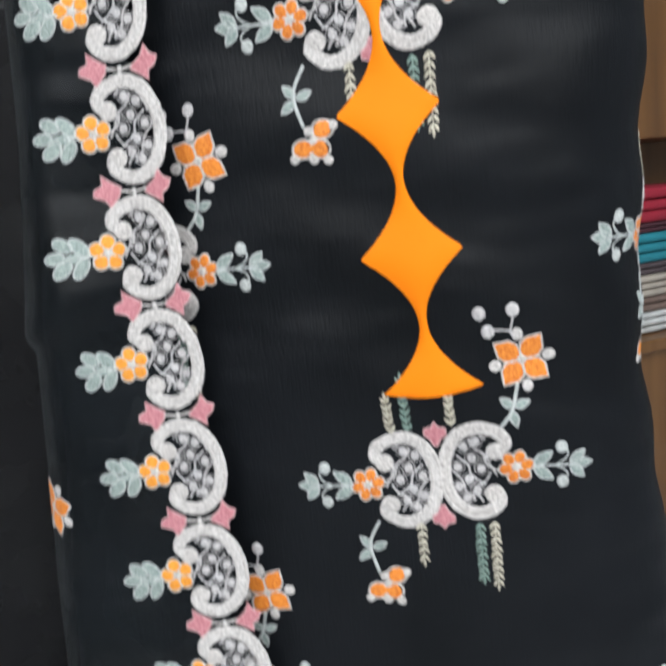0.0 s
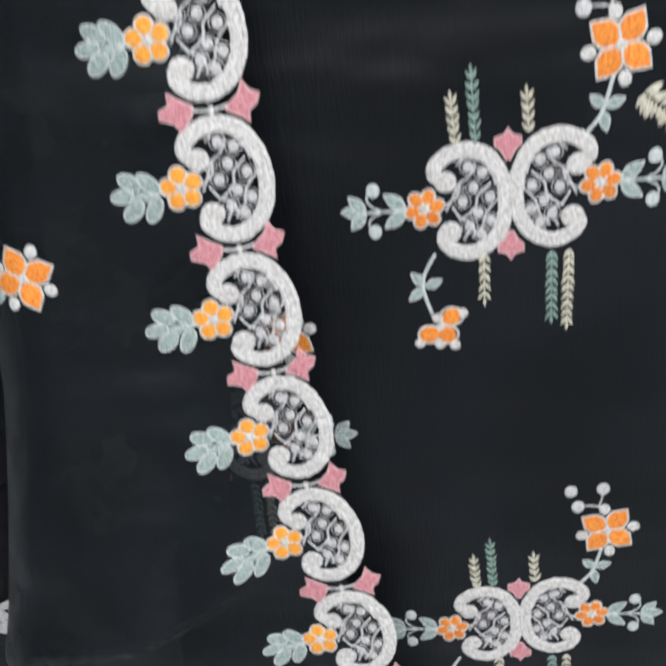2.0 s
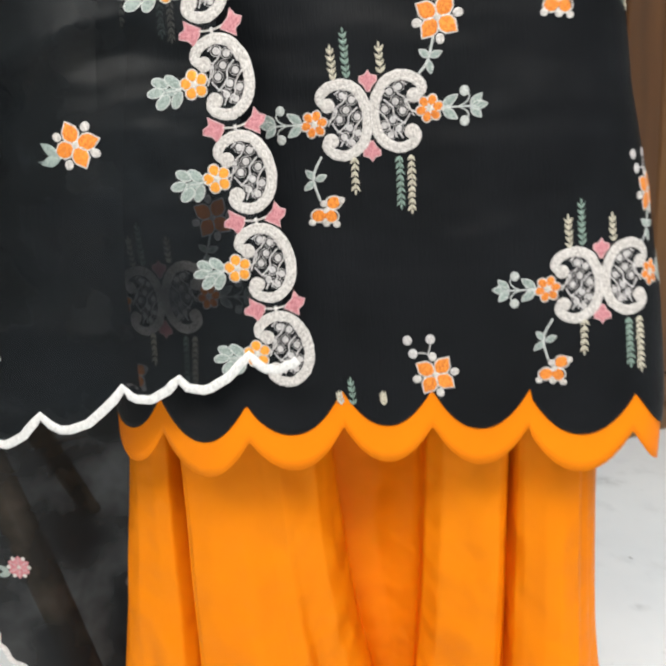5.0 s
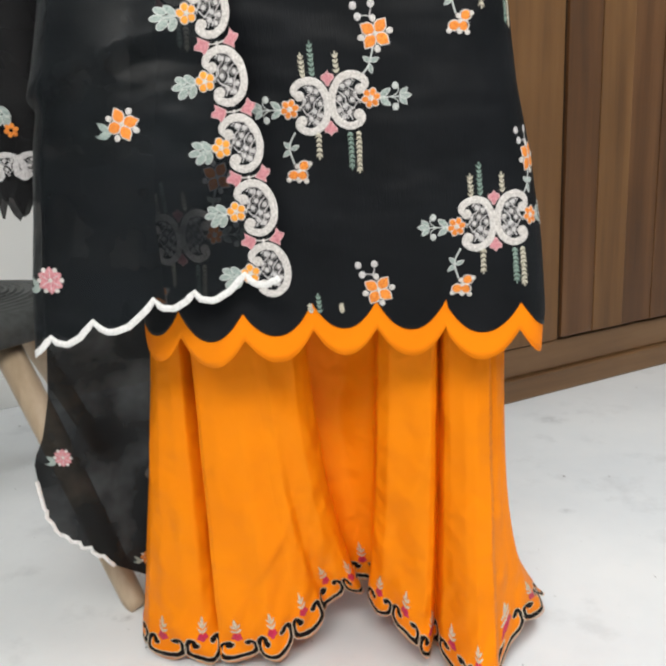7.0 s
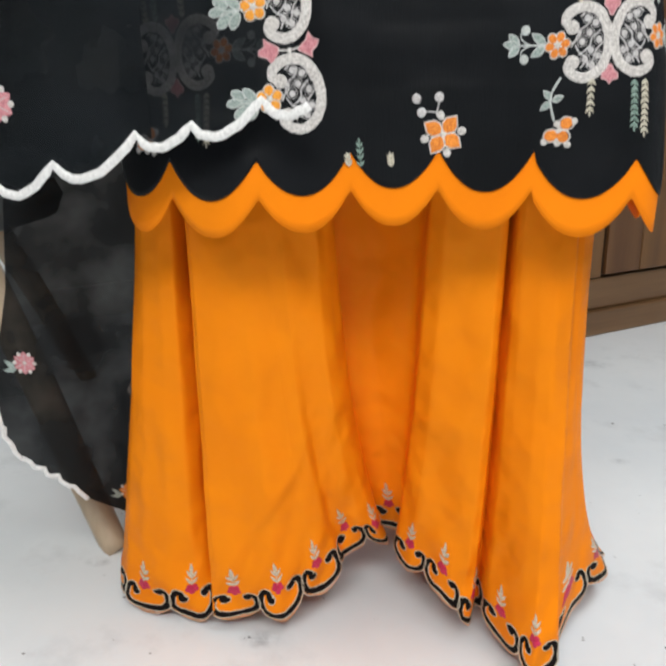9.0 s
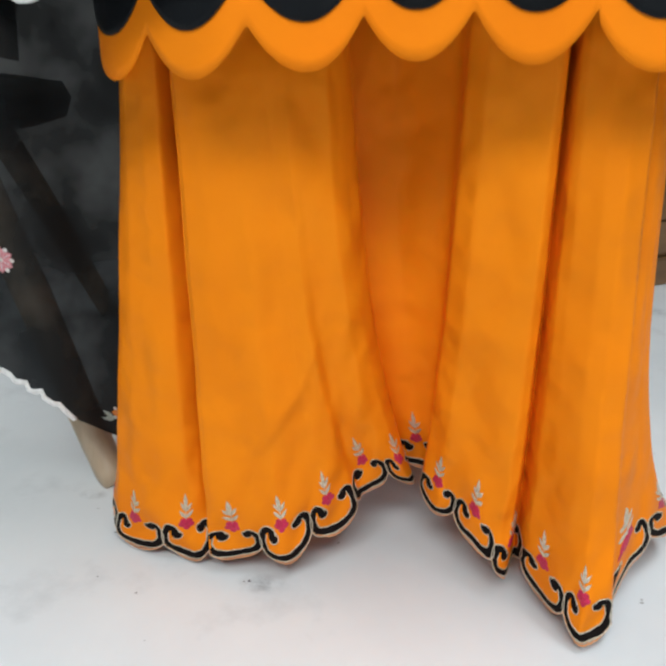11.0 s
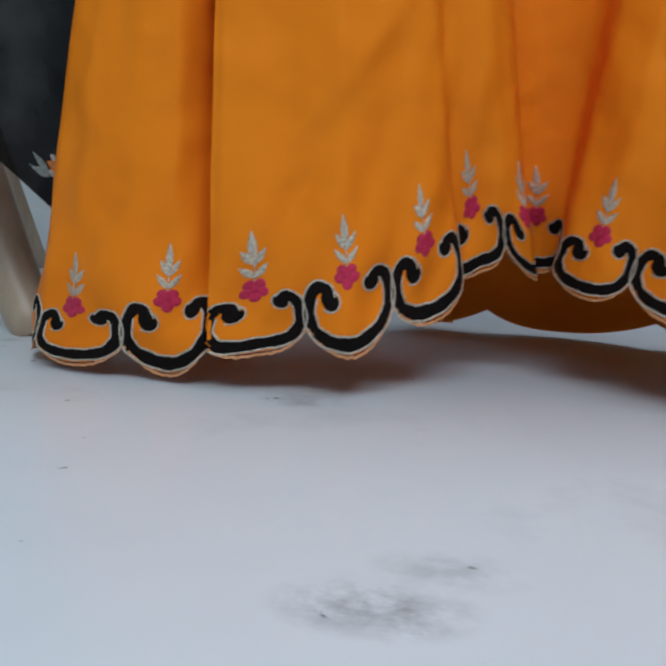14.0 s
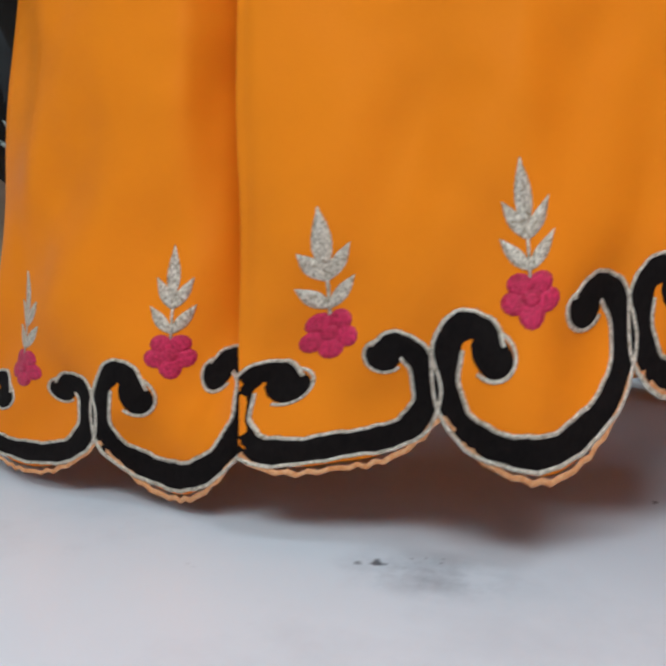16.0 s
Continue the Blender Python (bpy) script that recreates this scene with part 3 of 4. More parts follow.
def leaf_spray(b, w, x, z, d):
    """A mint spray of leaves: d is the way it points, -1 or 1."""
    leafed(b, w, x + d * 36, z + 4, x + d * 76, z + 32, 23)
    leafed(b, w, x + d * 36, z - 4, x + d * 76, z - 32, 23)
    w.strip(spline([(x + d * 32, z), (x + d * 80, z), (x + d * 114, z)], 5), 5, 0.0008)
    w.strip(spline([(x + d * 82, z + 2), (x + d * 98, z + 10), (x + d * 108, z + 24), (x + d * 104, z + 38)], 4), 3.6, 0.0007)
    w.strip(spline([(x + d * 82, z - 2), (x + d * 98, z - 10), (x + d * 106, z - 22), (x + d * 100, z - 34)], 4), 3.6, 0.0007)
    w.dome(x + d * 95, z + 41, 13, 14, 0, 0.0010)
    w.dome(x + d * 95, z - 38, 13, 14, 0, 0.0010)
    leafed(b, w, x + d * 112, z, x + d * 142, z + 32, 22)
    leafed(b, w, x + d * 112, z, x + d * 158, z + 4, 24)
    leafed(b, w, x + d * 112, z, x + d * 140, z - 31, 22)


def cluster(b, w, x, z):
    """The mint palmette beside a border flower."""
    b.dome(x - 60, z - 2, 26, 11, 0, 0.0005)
    for dx, dz, a, long, wide in ((-50, 21, 2.35, 25, 13), (-84, 26, 2.6, 22, 13), (-101, 3, 3.2, 22, 12), (-86, -24, 3.75, 23, 14), (-50, -26, 4.1, 24, 13)):
        dx, dz = dx + random.uniform(-2, 2), dz + random.uniform(-2, 2)
        b.dome(x + dx, z + dz, long, wide, a, 0.0007)
        w.ring(x + dx, z + dz, long, wide, a, 3.4, 0.0008)
    w.strip([(x - 24, z), (x - 50, z - 1), (x - 78, z)], 4.5, 0.0009)


def ear(b, x0, z0, x1, z1, w=19, step=16.0):
    """A grain-ear sprig of paired leaflets."""
    d = Vector((x1 - x0, z1 - z0))
    n = max(3, int(d.length / step))
    u = d.normalized()
    q = Vector((-u.y, u.x))
    b.strip([(x0, z0), ((x0 + x1) / 2, (z0 + z1) / 2), (x1, z1)], 2.6, 0.0006)
    for i in range(n):
        p = Vector((x0, z0)) + d * (i / n)
        for s in (1, -1):
            e = p + u * w * random.uniform(0.85, 1.1) + q * s * w * random.uniform(0.5, 0.72)
            b.leaf(p.x, p.y, e.x, e.y, random.uniform(6.8, 9.2), 0.0011, 5)
    b.leaf(x1 - u.x * 6, z1 - u.y * 6, x1 + u.x * 12, z1 + u.y * 12, 7, 0.0011, 5)


def square_petals(b, w, x, z, k, rot):
    """Four broad pointed petals with fine pale outlines and a pale leaf between each two."""
    shape = ((6, -3), (13, -15), (28, -23), (44, -21), (57, -9), (67, 0), (57, 9), (44, 21), (28, 23), (13, 15), (6, 3))
    for i in range(4):
        a = rot + i * math.pi / 2 + random.uniform(-0.07, 0.07)
        ux, uz = math.cos(a) * k, math.sin(a) * k
        poly = [(x + r * ux - q * uz, z + r * uz + q * ux) for r, q in shape]
        b.plate(poly, 0.0008)
        w.strip(poly, 4.6 * k, 0.0008, 0.0, True)
        a += math.pi / 4
        w.dome(x + 56 * k * math.cos(a), z + 56 * k * math.sin(a), 14 * k, 12 * k, a, 0.0008)


LEFT_STAR = ((-13, 34), (3, 21), (28, 5), (23, -10), (0, -36), (-10, -18), (-34, -8), (-31, 5), (-13, 13))
RIGHT_STAR = ((5, 34), (15, 15), (31, 8), (23, -8), (8, -18), (8, -36), (-10, -23), (-31, -10), (-26, -3), (-5, 13))
PETAL = ((0, 30), (8, 18), (24, 14), (24, 0), (12, -10), (4, -26), (-4, -26), (-12, -10), (-24, 0), (-24, 14), (-8, 18))


def pink_patch(b, w, shape, x, z, s=1, k=1.0):
    poly = [(x + p[0] * k, z + p[1] * s * k) for p in shape]
    b.plate(poly, 0.0007)
    w.strip(poly, 3.0, 0.0008, 0.0, True)


def medallion(lay, x, z, parent, long_ear=False, only_top=False):
    go = placed(lay, x, z)
    if only_top:
        root = parent
    else:
        b = Bits()
        scroll(b, -73, -8)
        scroll(b, 76, 8, -1)
        root = b.done("medallion", go, M_WHITE, parent, "white satin-stitched medallion of two scrolls")
        for cx, cz, fl in ((-71, -8, 1), (74, 8, -1)):
            b = Bits()
            net(b, cx, cz, fl)
            b.done("net", go, M_NETTHREAD, root, "grey-white beaded net stitching")
        for px, pz, s in ((-4, 92, 1), (2, -94, -1)):
            b, w = Bits(), Bits()
            pink_patch(b, w, PETAL, px, pz, s)
            b.done("pink_petal", go, M_PINK, root, "pink petal ornament")
            w.done("outline", go, M_PINKPALE, root)
        for fx, fz, d in ((-159, -15, -1), (164, 12, 1)):
            b, w = Bits(), Bits()
            six_petals(b, w, fx, fz, 38)
            fl = b.done("side_flower", go, M_OTHREAD, root, "small orange six-petalled flower")
            w.done("outline", go, M_WHITE, root)
            b, w = Bits(), Bits()
            leaf_spray(b, w, fx, fz, d)
            b.done("leaf_spray", go, M_MINT, root, "pale mint leaf spray")
            w.done("outline", go, M_PALE, root)
        for x0, z0, x1, z1, m in ((-49, -110, -49, -205, M_CREAM), (78, -112, 80, -250, M_GREEN), (111, -110, 110, -265, M_CREAM)):
            b = Bits()
            ear(b, x0, z0, x1, z1)
            b.done("grain_ear", go, m, root)
        b = Bits()
        b.strip(spline([(-142, -104), (-168, -160), (-152, -228)], 8), 7, 0.001)
        w = Bits()
        for x0, z0, x1, z1 in ((-164, -166, -190, -140), (-166, -172, -196, -196), (-162, -170, -130, -156)):
            leafed(w, b, x0, z0, x1, z1, 18)
        b.done("stem", go, M_PALE, root)
        w.done("stem_leaf", go, M_MINT, root)
        b, w = Bits(), Bits()
        for dx, dz, a in ((-24, -14, 3.4), (20, 22, 0.8), (10, -16, 5.2)):
            b.dome(-134 + dx, -256 + dz, 21, 17, a, 0.001)
        for dx, dz in ((0, 0), (-44, -32), (42, 28), (26, -40), (-4, -36), (-8, 20)):
            w.dome(-134 + dx, -256 + dz, 11, 10, 0, 0.0009)
        for dx, dz in ((-24, -14), (20, 22), (10, -16)):
            w.ring(-134 + dx, -256 + dz, 23, 19, 0, 4.5, 0.0008)
        b.done("hanging_flower", go, M_OTHREAD, root, "small orange three-petalled flower")
        w.done("outline", go, M_WHITE, root)
    for x0, z0, x1, z1, m in ((-99, 100, -106, 184, M_CREAM), (-62, 104, -69, 226, M_GREEN), (33, 112, 28, 184, M_CREAM)):
        b = Bits()
        z0 = 150 if only_top else z0
        ear(b, x0, z0, x1, z1)
        b.done("grain_ear", go, m, root)
    b = Bits()
    if not only_top:
        b.strip(spline([(136, 104), (160, 136), (177, 196)], 8), 7, 0.001)
        w = Bits()
        for x0, z0, x1, z1 in ((164, 146, 138, 166), (167, 146, 200, 158), (162, 138, 170, 102)):
            leafed(w, b, x0, z0, x1, z1, 18)
        b.done("upper_stem", go, M_PALE, root)
        w.done("stem_leaf", go, M_MINT, root)
    b = Bits()
    b.strip(spline([(176, 290), (163, 310), (128, 312)], 5), 4, 0.0008)
    b.strip(spline([(166, 306), (172, 328), (174, 344)], 5), 4, 0.0008)
    for dx, dz in ((106, 350), (174, 354), (122, 310)):
        b.dome(dx, dz, 14, 15, 0, 0.0012)
    b.done("berry_stem", go, M_NETTHREAD, root, "white berry stem")
    b, w = Bits(), Bits()
    square_petals(b, w, 188, 246, 1.0, 0.98)
    w.dome(188, 246, 11, 11, 0, 0.0012)
    b.done("square_flower", go, M_OTHREAD, root, "orange four-petalled flower")
    w.done("outline", go, M_WHITE, root)
    if long_ear:
        b = Bits()
        path = spline([(232, 162), (290, 114), (345, 44), (404, -44)], 9)
        for i, p in enumerate(path[:-1]):
            u = (Vector(path[i + 1]) - Vector(p)).normalized()
            q = Vector((-u.y, u.x))
            for s in (1, -1):
                k = 31 * (1 - 0.5 * i / len(path)) * random.uniform(0.75, 1.15)
                e = Vector(p) + u * random.uniform(4, 15) + q * s * k
                b.leaf(p[0], p[1], e.x, e.y, 10.5, 0.0016, 5)
        tagged(b.done("long_grain_ear", go, M_CREAM, root), "long cream grain-ear spray", kind="stuff")
    return root


for mx, mz in ((-0.034, 1.487), (-0.017, 1.2368), (-0.0055, 0.9835), (0.001, 0.729), (0.1655, 0.6055), (0.1645, 0.8625), (0.166, 1.103), (0.150, 1.362), (-0.180, 1.357), (-0.172, 1.104), (-0.168, 0.856), (-0.168, 0.60)):
    medallion(kurta_lay, mx, mz, kurta, long_ear=abs(mz - 0.985) < 0.01)
medallion(kurta_lay, -0.004, 0.477, kurta, only_top=True)

# ---- the dupatta ----
EZ = [0.44, 0.567, 0.629, 0.691, 0.755, 0.815, 0.877, 0.941, 1.004, 1.065, 1.127, 1.189, 1.252, 1.314, 1.376, 1.438, 1.5, 1.62]
EX = [-0.064, -0.083, -0.0925, -0.102, -0.1135, -0.1265, -0.1375, -0.148, -0.154, -0.159, -0.163, -0.170, -0.175, -0.180, -0.184, -0.183, -0.185, -0.187]
LZ = [0.44, 0.55, 0.63, 0.77, 0.92, 1.0, 1.18, 1.31, 1.44, 1.62]
LX = [-0.346, -0.336, -0.322, -0.300, -0.287, -0.281, -0.277, -0.267, -0.254, -0.245]


def fold_line(x, z, p, q):
    (ax, az), (bx, bz) = p, q
    d = (z - az) - (bz - az) * (x - ax) / (bx - ax)
    return 1 / (1 + np.exp(np.clip(-d / 0.0016, -40, 40)))


def dup_y(x, z):
    left = np.interp(z, LZ, LX)
    wide = np.interp(z, [0.7, 0.9], [0.028, 0.05])
    edge = np.clip((left + wide - x) / wide, 0, 2.2)
    y = np.interp(z, [0.45, 0.7, 0.95, 1.2, 1.5], [-0.026, -0.024, -0.012, -0.002, 0.002])
    y = y + (wide * 1.3) * edge ** 2.4 - 0.018 * np.exp(-((x + 0.20) / 0.06) ** 2 - ((z - 0.72) / 0.12) ** 2)
    up = z - 0.748 - 0.338 * (x + 0.28)
    y = y - 0.024 * fold_line(x, z, (-0.28, 0.748), (-0.135, 0.797)) * np.exp(-np.clip(up, 0, 1) / 0.09) * np.clip((-0.13 - x) / 0.05, 0, 1)
    up = z - 1.332 - 0.263 * (x + 0.226)
    y = y - 0.012 * fold_line(x, z, (-0.226, 1.332), (-0.15, 1.352)) * np.exp(-np.clip(up, 0, 1) / 0.06) * np.clip((-0.18 - x) / 0.03, 0, 1)
    y = y - 0.003 * fold_line(x, z, (-0.26, 1.06), (-0.16, 1.075)) * np.clip((-0.17 - x) / 0.03, 0, 1)
    return y + 0.0022 * np.sin(x * 55 + 4 * z) * np.sin(z * 9 + 1)


def dup_lay(v):
    x, zz, h = v[:, 0], v[:, 1], v[:, 2]
    y = dup_y(x, zz)
    gx = (dup_y(x + 0.002, zz) - dup_y(x - 0.002, zz)) / 0.004
    ln = np.sqrt(1 + gx * gx)
    return np.stack([x + gx / ln * h, y - h / ln, zz], 1)


PEAKS = [(-0.400, 0.478), (-0.352, 0.490), (-0.306, 0.504), (-0.256, 0.521), (-0.187, 0.542), (-0.143, 0.549), (-0.089, 0.567), (-0.054, 0.562)]
DUP_LOW = []
for (ax, az), (bx, bz) in zip(PEAKS[:-1], PEAKS[1:]):
    for i in range(9):
        t = i / 9
        DUP_LOW.append((ax + (bx - ax) * t, az + (bz - az) * t - (bx - ax) * 1.0 * t ** 0.8 * (1 - t) ** 1.1))
DUP_LOW.append(PEAKS[-1])
low_x, low_z = [p[0] for p in DUP_LOW], [p[1] for p in DUP_LOW]
dupatta = empty("dupatta", "sheer black organza dupatta with white scroll border over kurta", "dupatta")
v, f = [], []
NX, NZ = 90, 170
for i in range(NX + 1):
    u = i / NX
    for k in range(NZ + 1):
        w = k / NZ
        zz = 0.48 + (1.62 - 0.48) * w
        x0, x1 = np.interp(zz, LZ, LX) - 0.028, np.interp(zz, EZ, EX) + 0.026
        x = x0 + (x1 - x0) * u
        zlow = np.interp(x, low_x, low_z)
        zz = max(zz, 0) if k else zz
        zz = zlow + (1.62 - zlow) * w
        x0, x1 = np.interp(zz, LZ, LX) - 0.028, np.interp(zz, EZ, EX) + 0.026
        x = x0 + (x1 - x0) * u
        v.append((x, zz, 0.0))
for i in range(NX):
    for k in range(NZ):
        f.append((i * (NZ + 1) + k, (i + 1) * (NZ + 1) + k, (i + 1) * (NZ + 1) + k + 1, i * (NZ + 1) + k + 1))
dbody = mesh_ob("body", dup_lay(np.array(v)).tolist(), f, M_DUP, dupatta)

# the inner, folded-under layer along the far side
v, f = [], []
for i in range(31):
    for k in range(81):
        zz = 0.56 + 1.06 * k / 80
        x0, x1 = np.interp(zz, LZ, LX) - 0.02, np.interp(zz, [0.5, 0.64, 0.72, 0.9, 1.05, 1.6], [-0.180, -0.176, -0.165, -0.145, -0.155, -0.165])
        zl = np.interp(x0 + (x1 - x0) * i / 30, low_x, low_z) + 0.004
        zz = zl + (1.62 - zl) * k / 80
        v.append((x0 + (x1 - x0) * i / 30, zz, -0.009 - 0.002 * math.sin(zz * 16)))
for i in range(30):
    for k in range(80):
        f.append((i * 81 + k, (i + 1) * 81 + k, (i + 1) * 81 + k + 1, i * 81 + k + 1))
mesh_ob("under_layer", dup_lay(np.array(v)).tolist(), f, M_SHEER, dupatta)

for k in range(18):
    zz = 0.567 + 0.0622 * k
    x = float(np.interp(zz, EZ, EX))
    slope = (np.interp(zz + 0.03, EZ, EX) - np.interp(zz - 0.03, EZ, EX)) / 0.06
    go = placed(dup_lay, x, zz, -math.atan(slope) * 0.9)
    b = Bits()
    scroll(b, 84, 2)
    root = b.done("border_scroll", go, M_WHITE, dupatta, "white satin-stitched border scroll")
    b = Bits()
    net(b, 84, 2)
    b.done("net", go, M_NETTHREAD, root)
    b, w = Bits(), Bits()
    six_petals(b, w, 0, 0, 39, 0.35 + random.uniform(-0.15, 0.15), 5)
    b.done("border_flower", go, M_OYELLOW, root, "small yellow-orange six-petalled flower")
    w.done("outline", go, M_WHITE, root)
    b, w = Bits(), Bits()
    cluster(b, w, -6, -2)
    b.done("palmette", go, M_MINT, root, "pale mint palmette")
    w.done("outline", go, M_PALE, root)
    if k < 17:
        for px, pz, shape in ((22, 127, LEFT_STAR), (134, 128, RIGHT_STAR)):
            b, w = Bits(), Bits()
            pink_patch(b, w, shape, px, pz)
            b.done("pink_star", go, M_PINK, root, "pink star-shaped petal")
            w.done("outline", go, M_PINKPALE, root)
        b = Bits()
        b.strip(spline([(46, 126), (78, 121), (108, 125)], 4), 5, 0.0007)
        b.strip([(78, 108), (79, 128)], 8, 0.0008)
        b.done("tie", go, M_WHITE, root)

edge = [(x, z) for x, z in DUP_LOW]
b = Bits()
b.strip([(p[0], p[1] + 0.0006 * math.sin(i * 2.3)) for i, p in enumerate(edge) if p[0] > -0.352], 0.0072, 0.002)
b.done("edging", dup_lay, M_BRIGHT, dupatta, "thick white satin-stitched scalloped edging")


def sprig_flower(x, z, mat, leaf_side=-1, petals=6, scale=1.0, name="sprig", lay=dup_lay, parent=None, rot=0.5):
    go = placed(lay, x, z, 0.0, U * scale)
    b, w = Bits(), Bits()
    if petals == 4:
        square_petals(b, w, 0, 0, 1.0, 0.3)
    for i in range(petals if petals != 4 else 0):
        a = rot + 2 * math.pi * i / petals
        b.leaf(8 * math.cos(a), 8 * math.sin(a), 60 * math.cos(a), 60 * math.sin(a), 46, 0.0011)
        w.leaf(10 * math.cos(a), 10 * math.sin(a), 56 * math.cos(a), 56 * math.sin(a), 4, 0.0018)
        a += math.pi / petals
        w.dome(48 * math.cos(a), 48 * math.sin(a), 14, 11, a, 0.0009)
    w.dome(0, 0, 11, 11, 0, 0.0016)
    root = b.done("sprig_flower", go, mat, parent or dupatta, "orange sprig flower" if mat is M_OTHREAD else "pink sprig flower")
    w.done("outline", go, M_WHITE, root)
    b = Bits()
    s = leaf_side
    b.leaf(s * 50, -30, s * 106, 10, 30)
    b.leaf(s * 46, -34, s * 112, -46, 30)
    b.strip([(s * 30, -20), (s * 60, -38), (s * 120, -40)], 3.4, 0.0009)
    b.done("leaf", go, M_MINT, root)


for x, z, m, n in ((-0.193, 0.718, M_OTHREAD, 4), (-0.297, 0.566, M_PINK, 6), (-0.236, 0.966, M_OTHREAD, 4), (-0.246, 1.229, M_OTHREAD, 4)):
    sprig_flower(x, z, m, -1, n, 0.98)

# the second, lower fall of the dupatta
def fall_lay(v):
    x, zz, h = v[:, 0], v[:, 1], v[:, 2]
    y = 0.14 + 0.55 * (x + 0.33) + 0.010 * np.sin(x * 48 + 5 * zz) + 0.006 * np.sin(zz * 21) - h
    k = (y + 0.76) / 0.81
    return np.stack([0.04 + (x - 0.04) * k, y, 0.70 + (zz - 0.70) * k], 1)


FALL = [(-0.392, 0.262), (-0.380, 0.232), (-0.359, 0.216), (-0.335, 0.203), (-0.309, 0.184), (-0.285, 0.176), (-0.265, 0.170), (-0.245, 0.172), (-0.19, 0.19)]
fx, fz = [p[0] for p in FALL], [p[1] for p in FALL]
v, f = [], []
for i in range(51):
    for k in range(41):
        u, w = i / 50, k / 40
        xl = np.interp(w, [0, 0.2, 0.55, 1], [-0.392, -0.396, -0.366, -0.345])
        x = xl + (-0.175 - xl) * u
        zl = np.interp(x, fx, fz)
        v.append((x, zl + (0.56 - zl) * w, 0.0))
for i in range(50):
    for k in range(40):
        f.append((i * 41 + k, (i + 1) * 41 + k, (i + 1) * 41 + k + 1, i * 41 + k + 1))
mesh_ob("lower_fall", fall_lay(np.array(v)).tolist(), f, M_FALL, dupatta, "sheer black lower fall of the dupatta")
b = Bits()
wob = [(x + 0.002 * math.sin(i * 2.4), z + 0.003 * math.sin(i * 1.9)) for i, (x, z) in enumerate(spline(FALL[:5], 5))]
b.strip([(-0.396, 0.30)] + wob, 0.006, 0.002)
b.done("fall_edging", fall_lay, M_BRIGHT, dupatta, "white scalloped edging of the lower fall")
sprig_flower(-0.358, 0.332, M_PINK, -1, 6, 0.8, lay=fall_lay)
for x, z, m in ((-0.268, 0.196, M_OTHREAD), (-0.236, 0.222, M_PINK)):
    sprig_flower(x, z, m, -1, 5, 0.62, lay=fall_lay)
for x, z, a in ((-0.249, 0.190, 0.5), (-0.222, 0.205, 0.9), (-0.240, 0.300, 0.2)):
    go = placed(fall_lay, x, z, a, U * 0.8)
    b = Bits()
    scroll(b, 0, 0)
    root = b.done("fall_scroll", go, M_DIM, dupatta, "grey scroll seen through sheer cloth")
    b = Bits()
    net(b, 0, 0)
    b.done("net", go, M_DIM, root)


def sleeve():
    s = empty("sleeve", "black net sleeve with an embroidered cuff, hanging beside the kurta", "sleeve")
    v, f, n = [], [], 28
    prof = [(0.632, 0.030), (0.66, 0.036), (0.70, 0.042), (0.78, 0.050), (0.9, 0.058), (1.05, 0.064), (1.2, 0.068), (1.4, 0.07), (1.55, 0.066)]
    for zz, r in prof:
        cx = np.interp(zz, [0.63, 0.9, 1.2, 1.55], [-0.384, -0.366, -0.325, -0.26])
        for i in range(n):
            a = 2 * math.pi * i / n
            rr = r * (1 + 0.10 * math.sin(3 * a + zz * 14))
            v.append((cx + rr * math.cos(a), 0.115 + rr * 0.9 * math.sin(a), zz + (0.014 * math.sin(5 * a) if zz < 0.64 else 0)))
    for k in range(len(prof) - 1):
        for i in range(n):
            j = (i + 1) % n
            f.append((k * n + i, k * n + j, (k + 1) * n + j, (k + 1) * n + i))
    mesh_ob("sleeve_body", v, f, M_NET, s)

    def lay(w):
        x, zz, h = w[:, 0], w[:, 1], w[:, 2]
        r = np.interp(zz, [p[0] for p in prof], [p[1] for p in prof]) + 0.003
        cx = np.interp(zz, [0.63, 0.9, 1.2, 1.55], [-0.384, -0.366, -0.325, -0.26])
        dx = np.clip((x - cx) / r, -0.98, 0.98)
        return np.stack([x, 0.115 - (r + h) * 0.95 * np.sqrt(1 - dx * dx), zz], 1)
    for cx in (-0.410, -0.382, -0.352):
        go = placed(lay, cx, 0.682, math.pi / 2, U * 0.8)
        b = Bits()
        scroll(b, 0, 0)
        root = b.done("cuff_scroll", go, M_NETTHREAD, s, "grey-white cuff scroll")
        b = Bits()
        net(b, 0, 0)
        b.done("net", go, M_NETTHREAD, root)
    go = placed(lay, -0.368, 0.722, 0, U)
    b, w = Bits(), Bits()
    six_petals(b, w, 0, 0, 34)
    b.done("cuff_flower", go, M_OTHREAD, s, "small orange cuff flower")
    b, w = Bits(), Bits()
    cluster(b, w, 40, 60)
    b.done("palmette", go, M_MINT, s)
    w.done("outline", go, M_PALE, s)


sleeve()

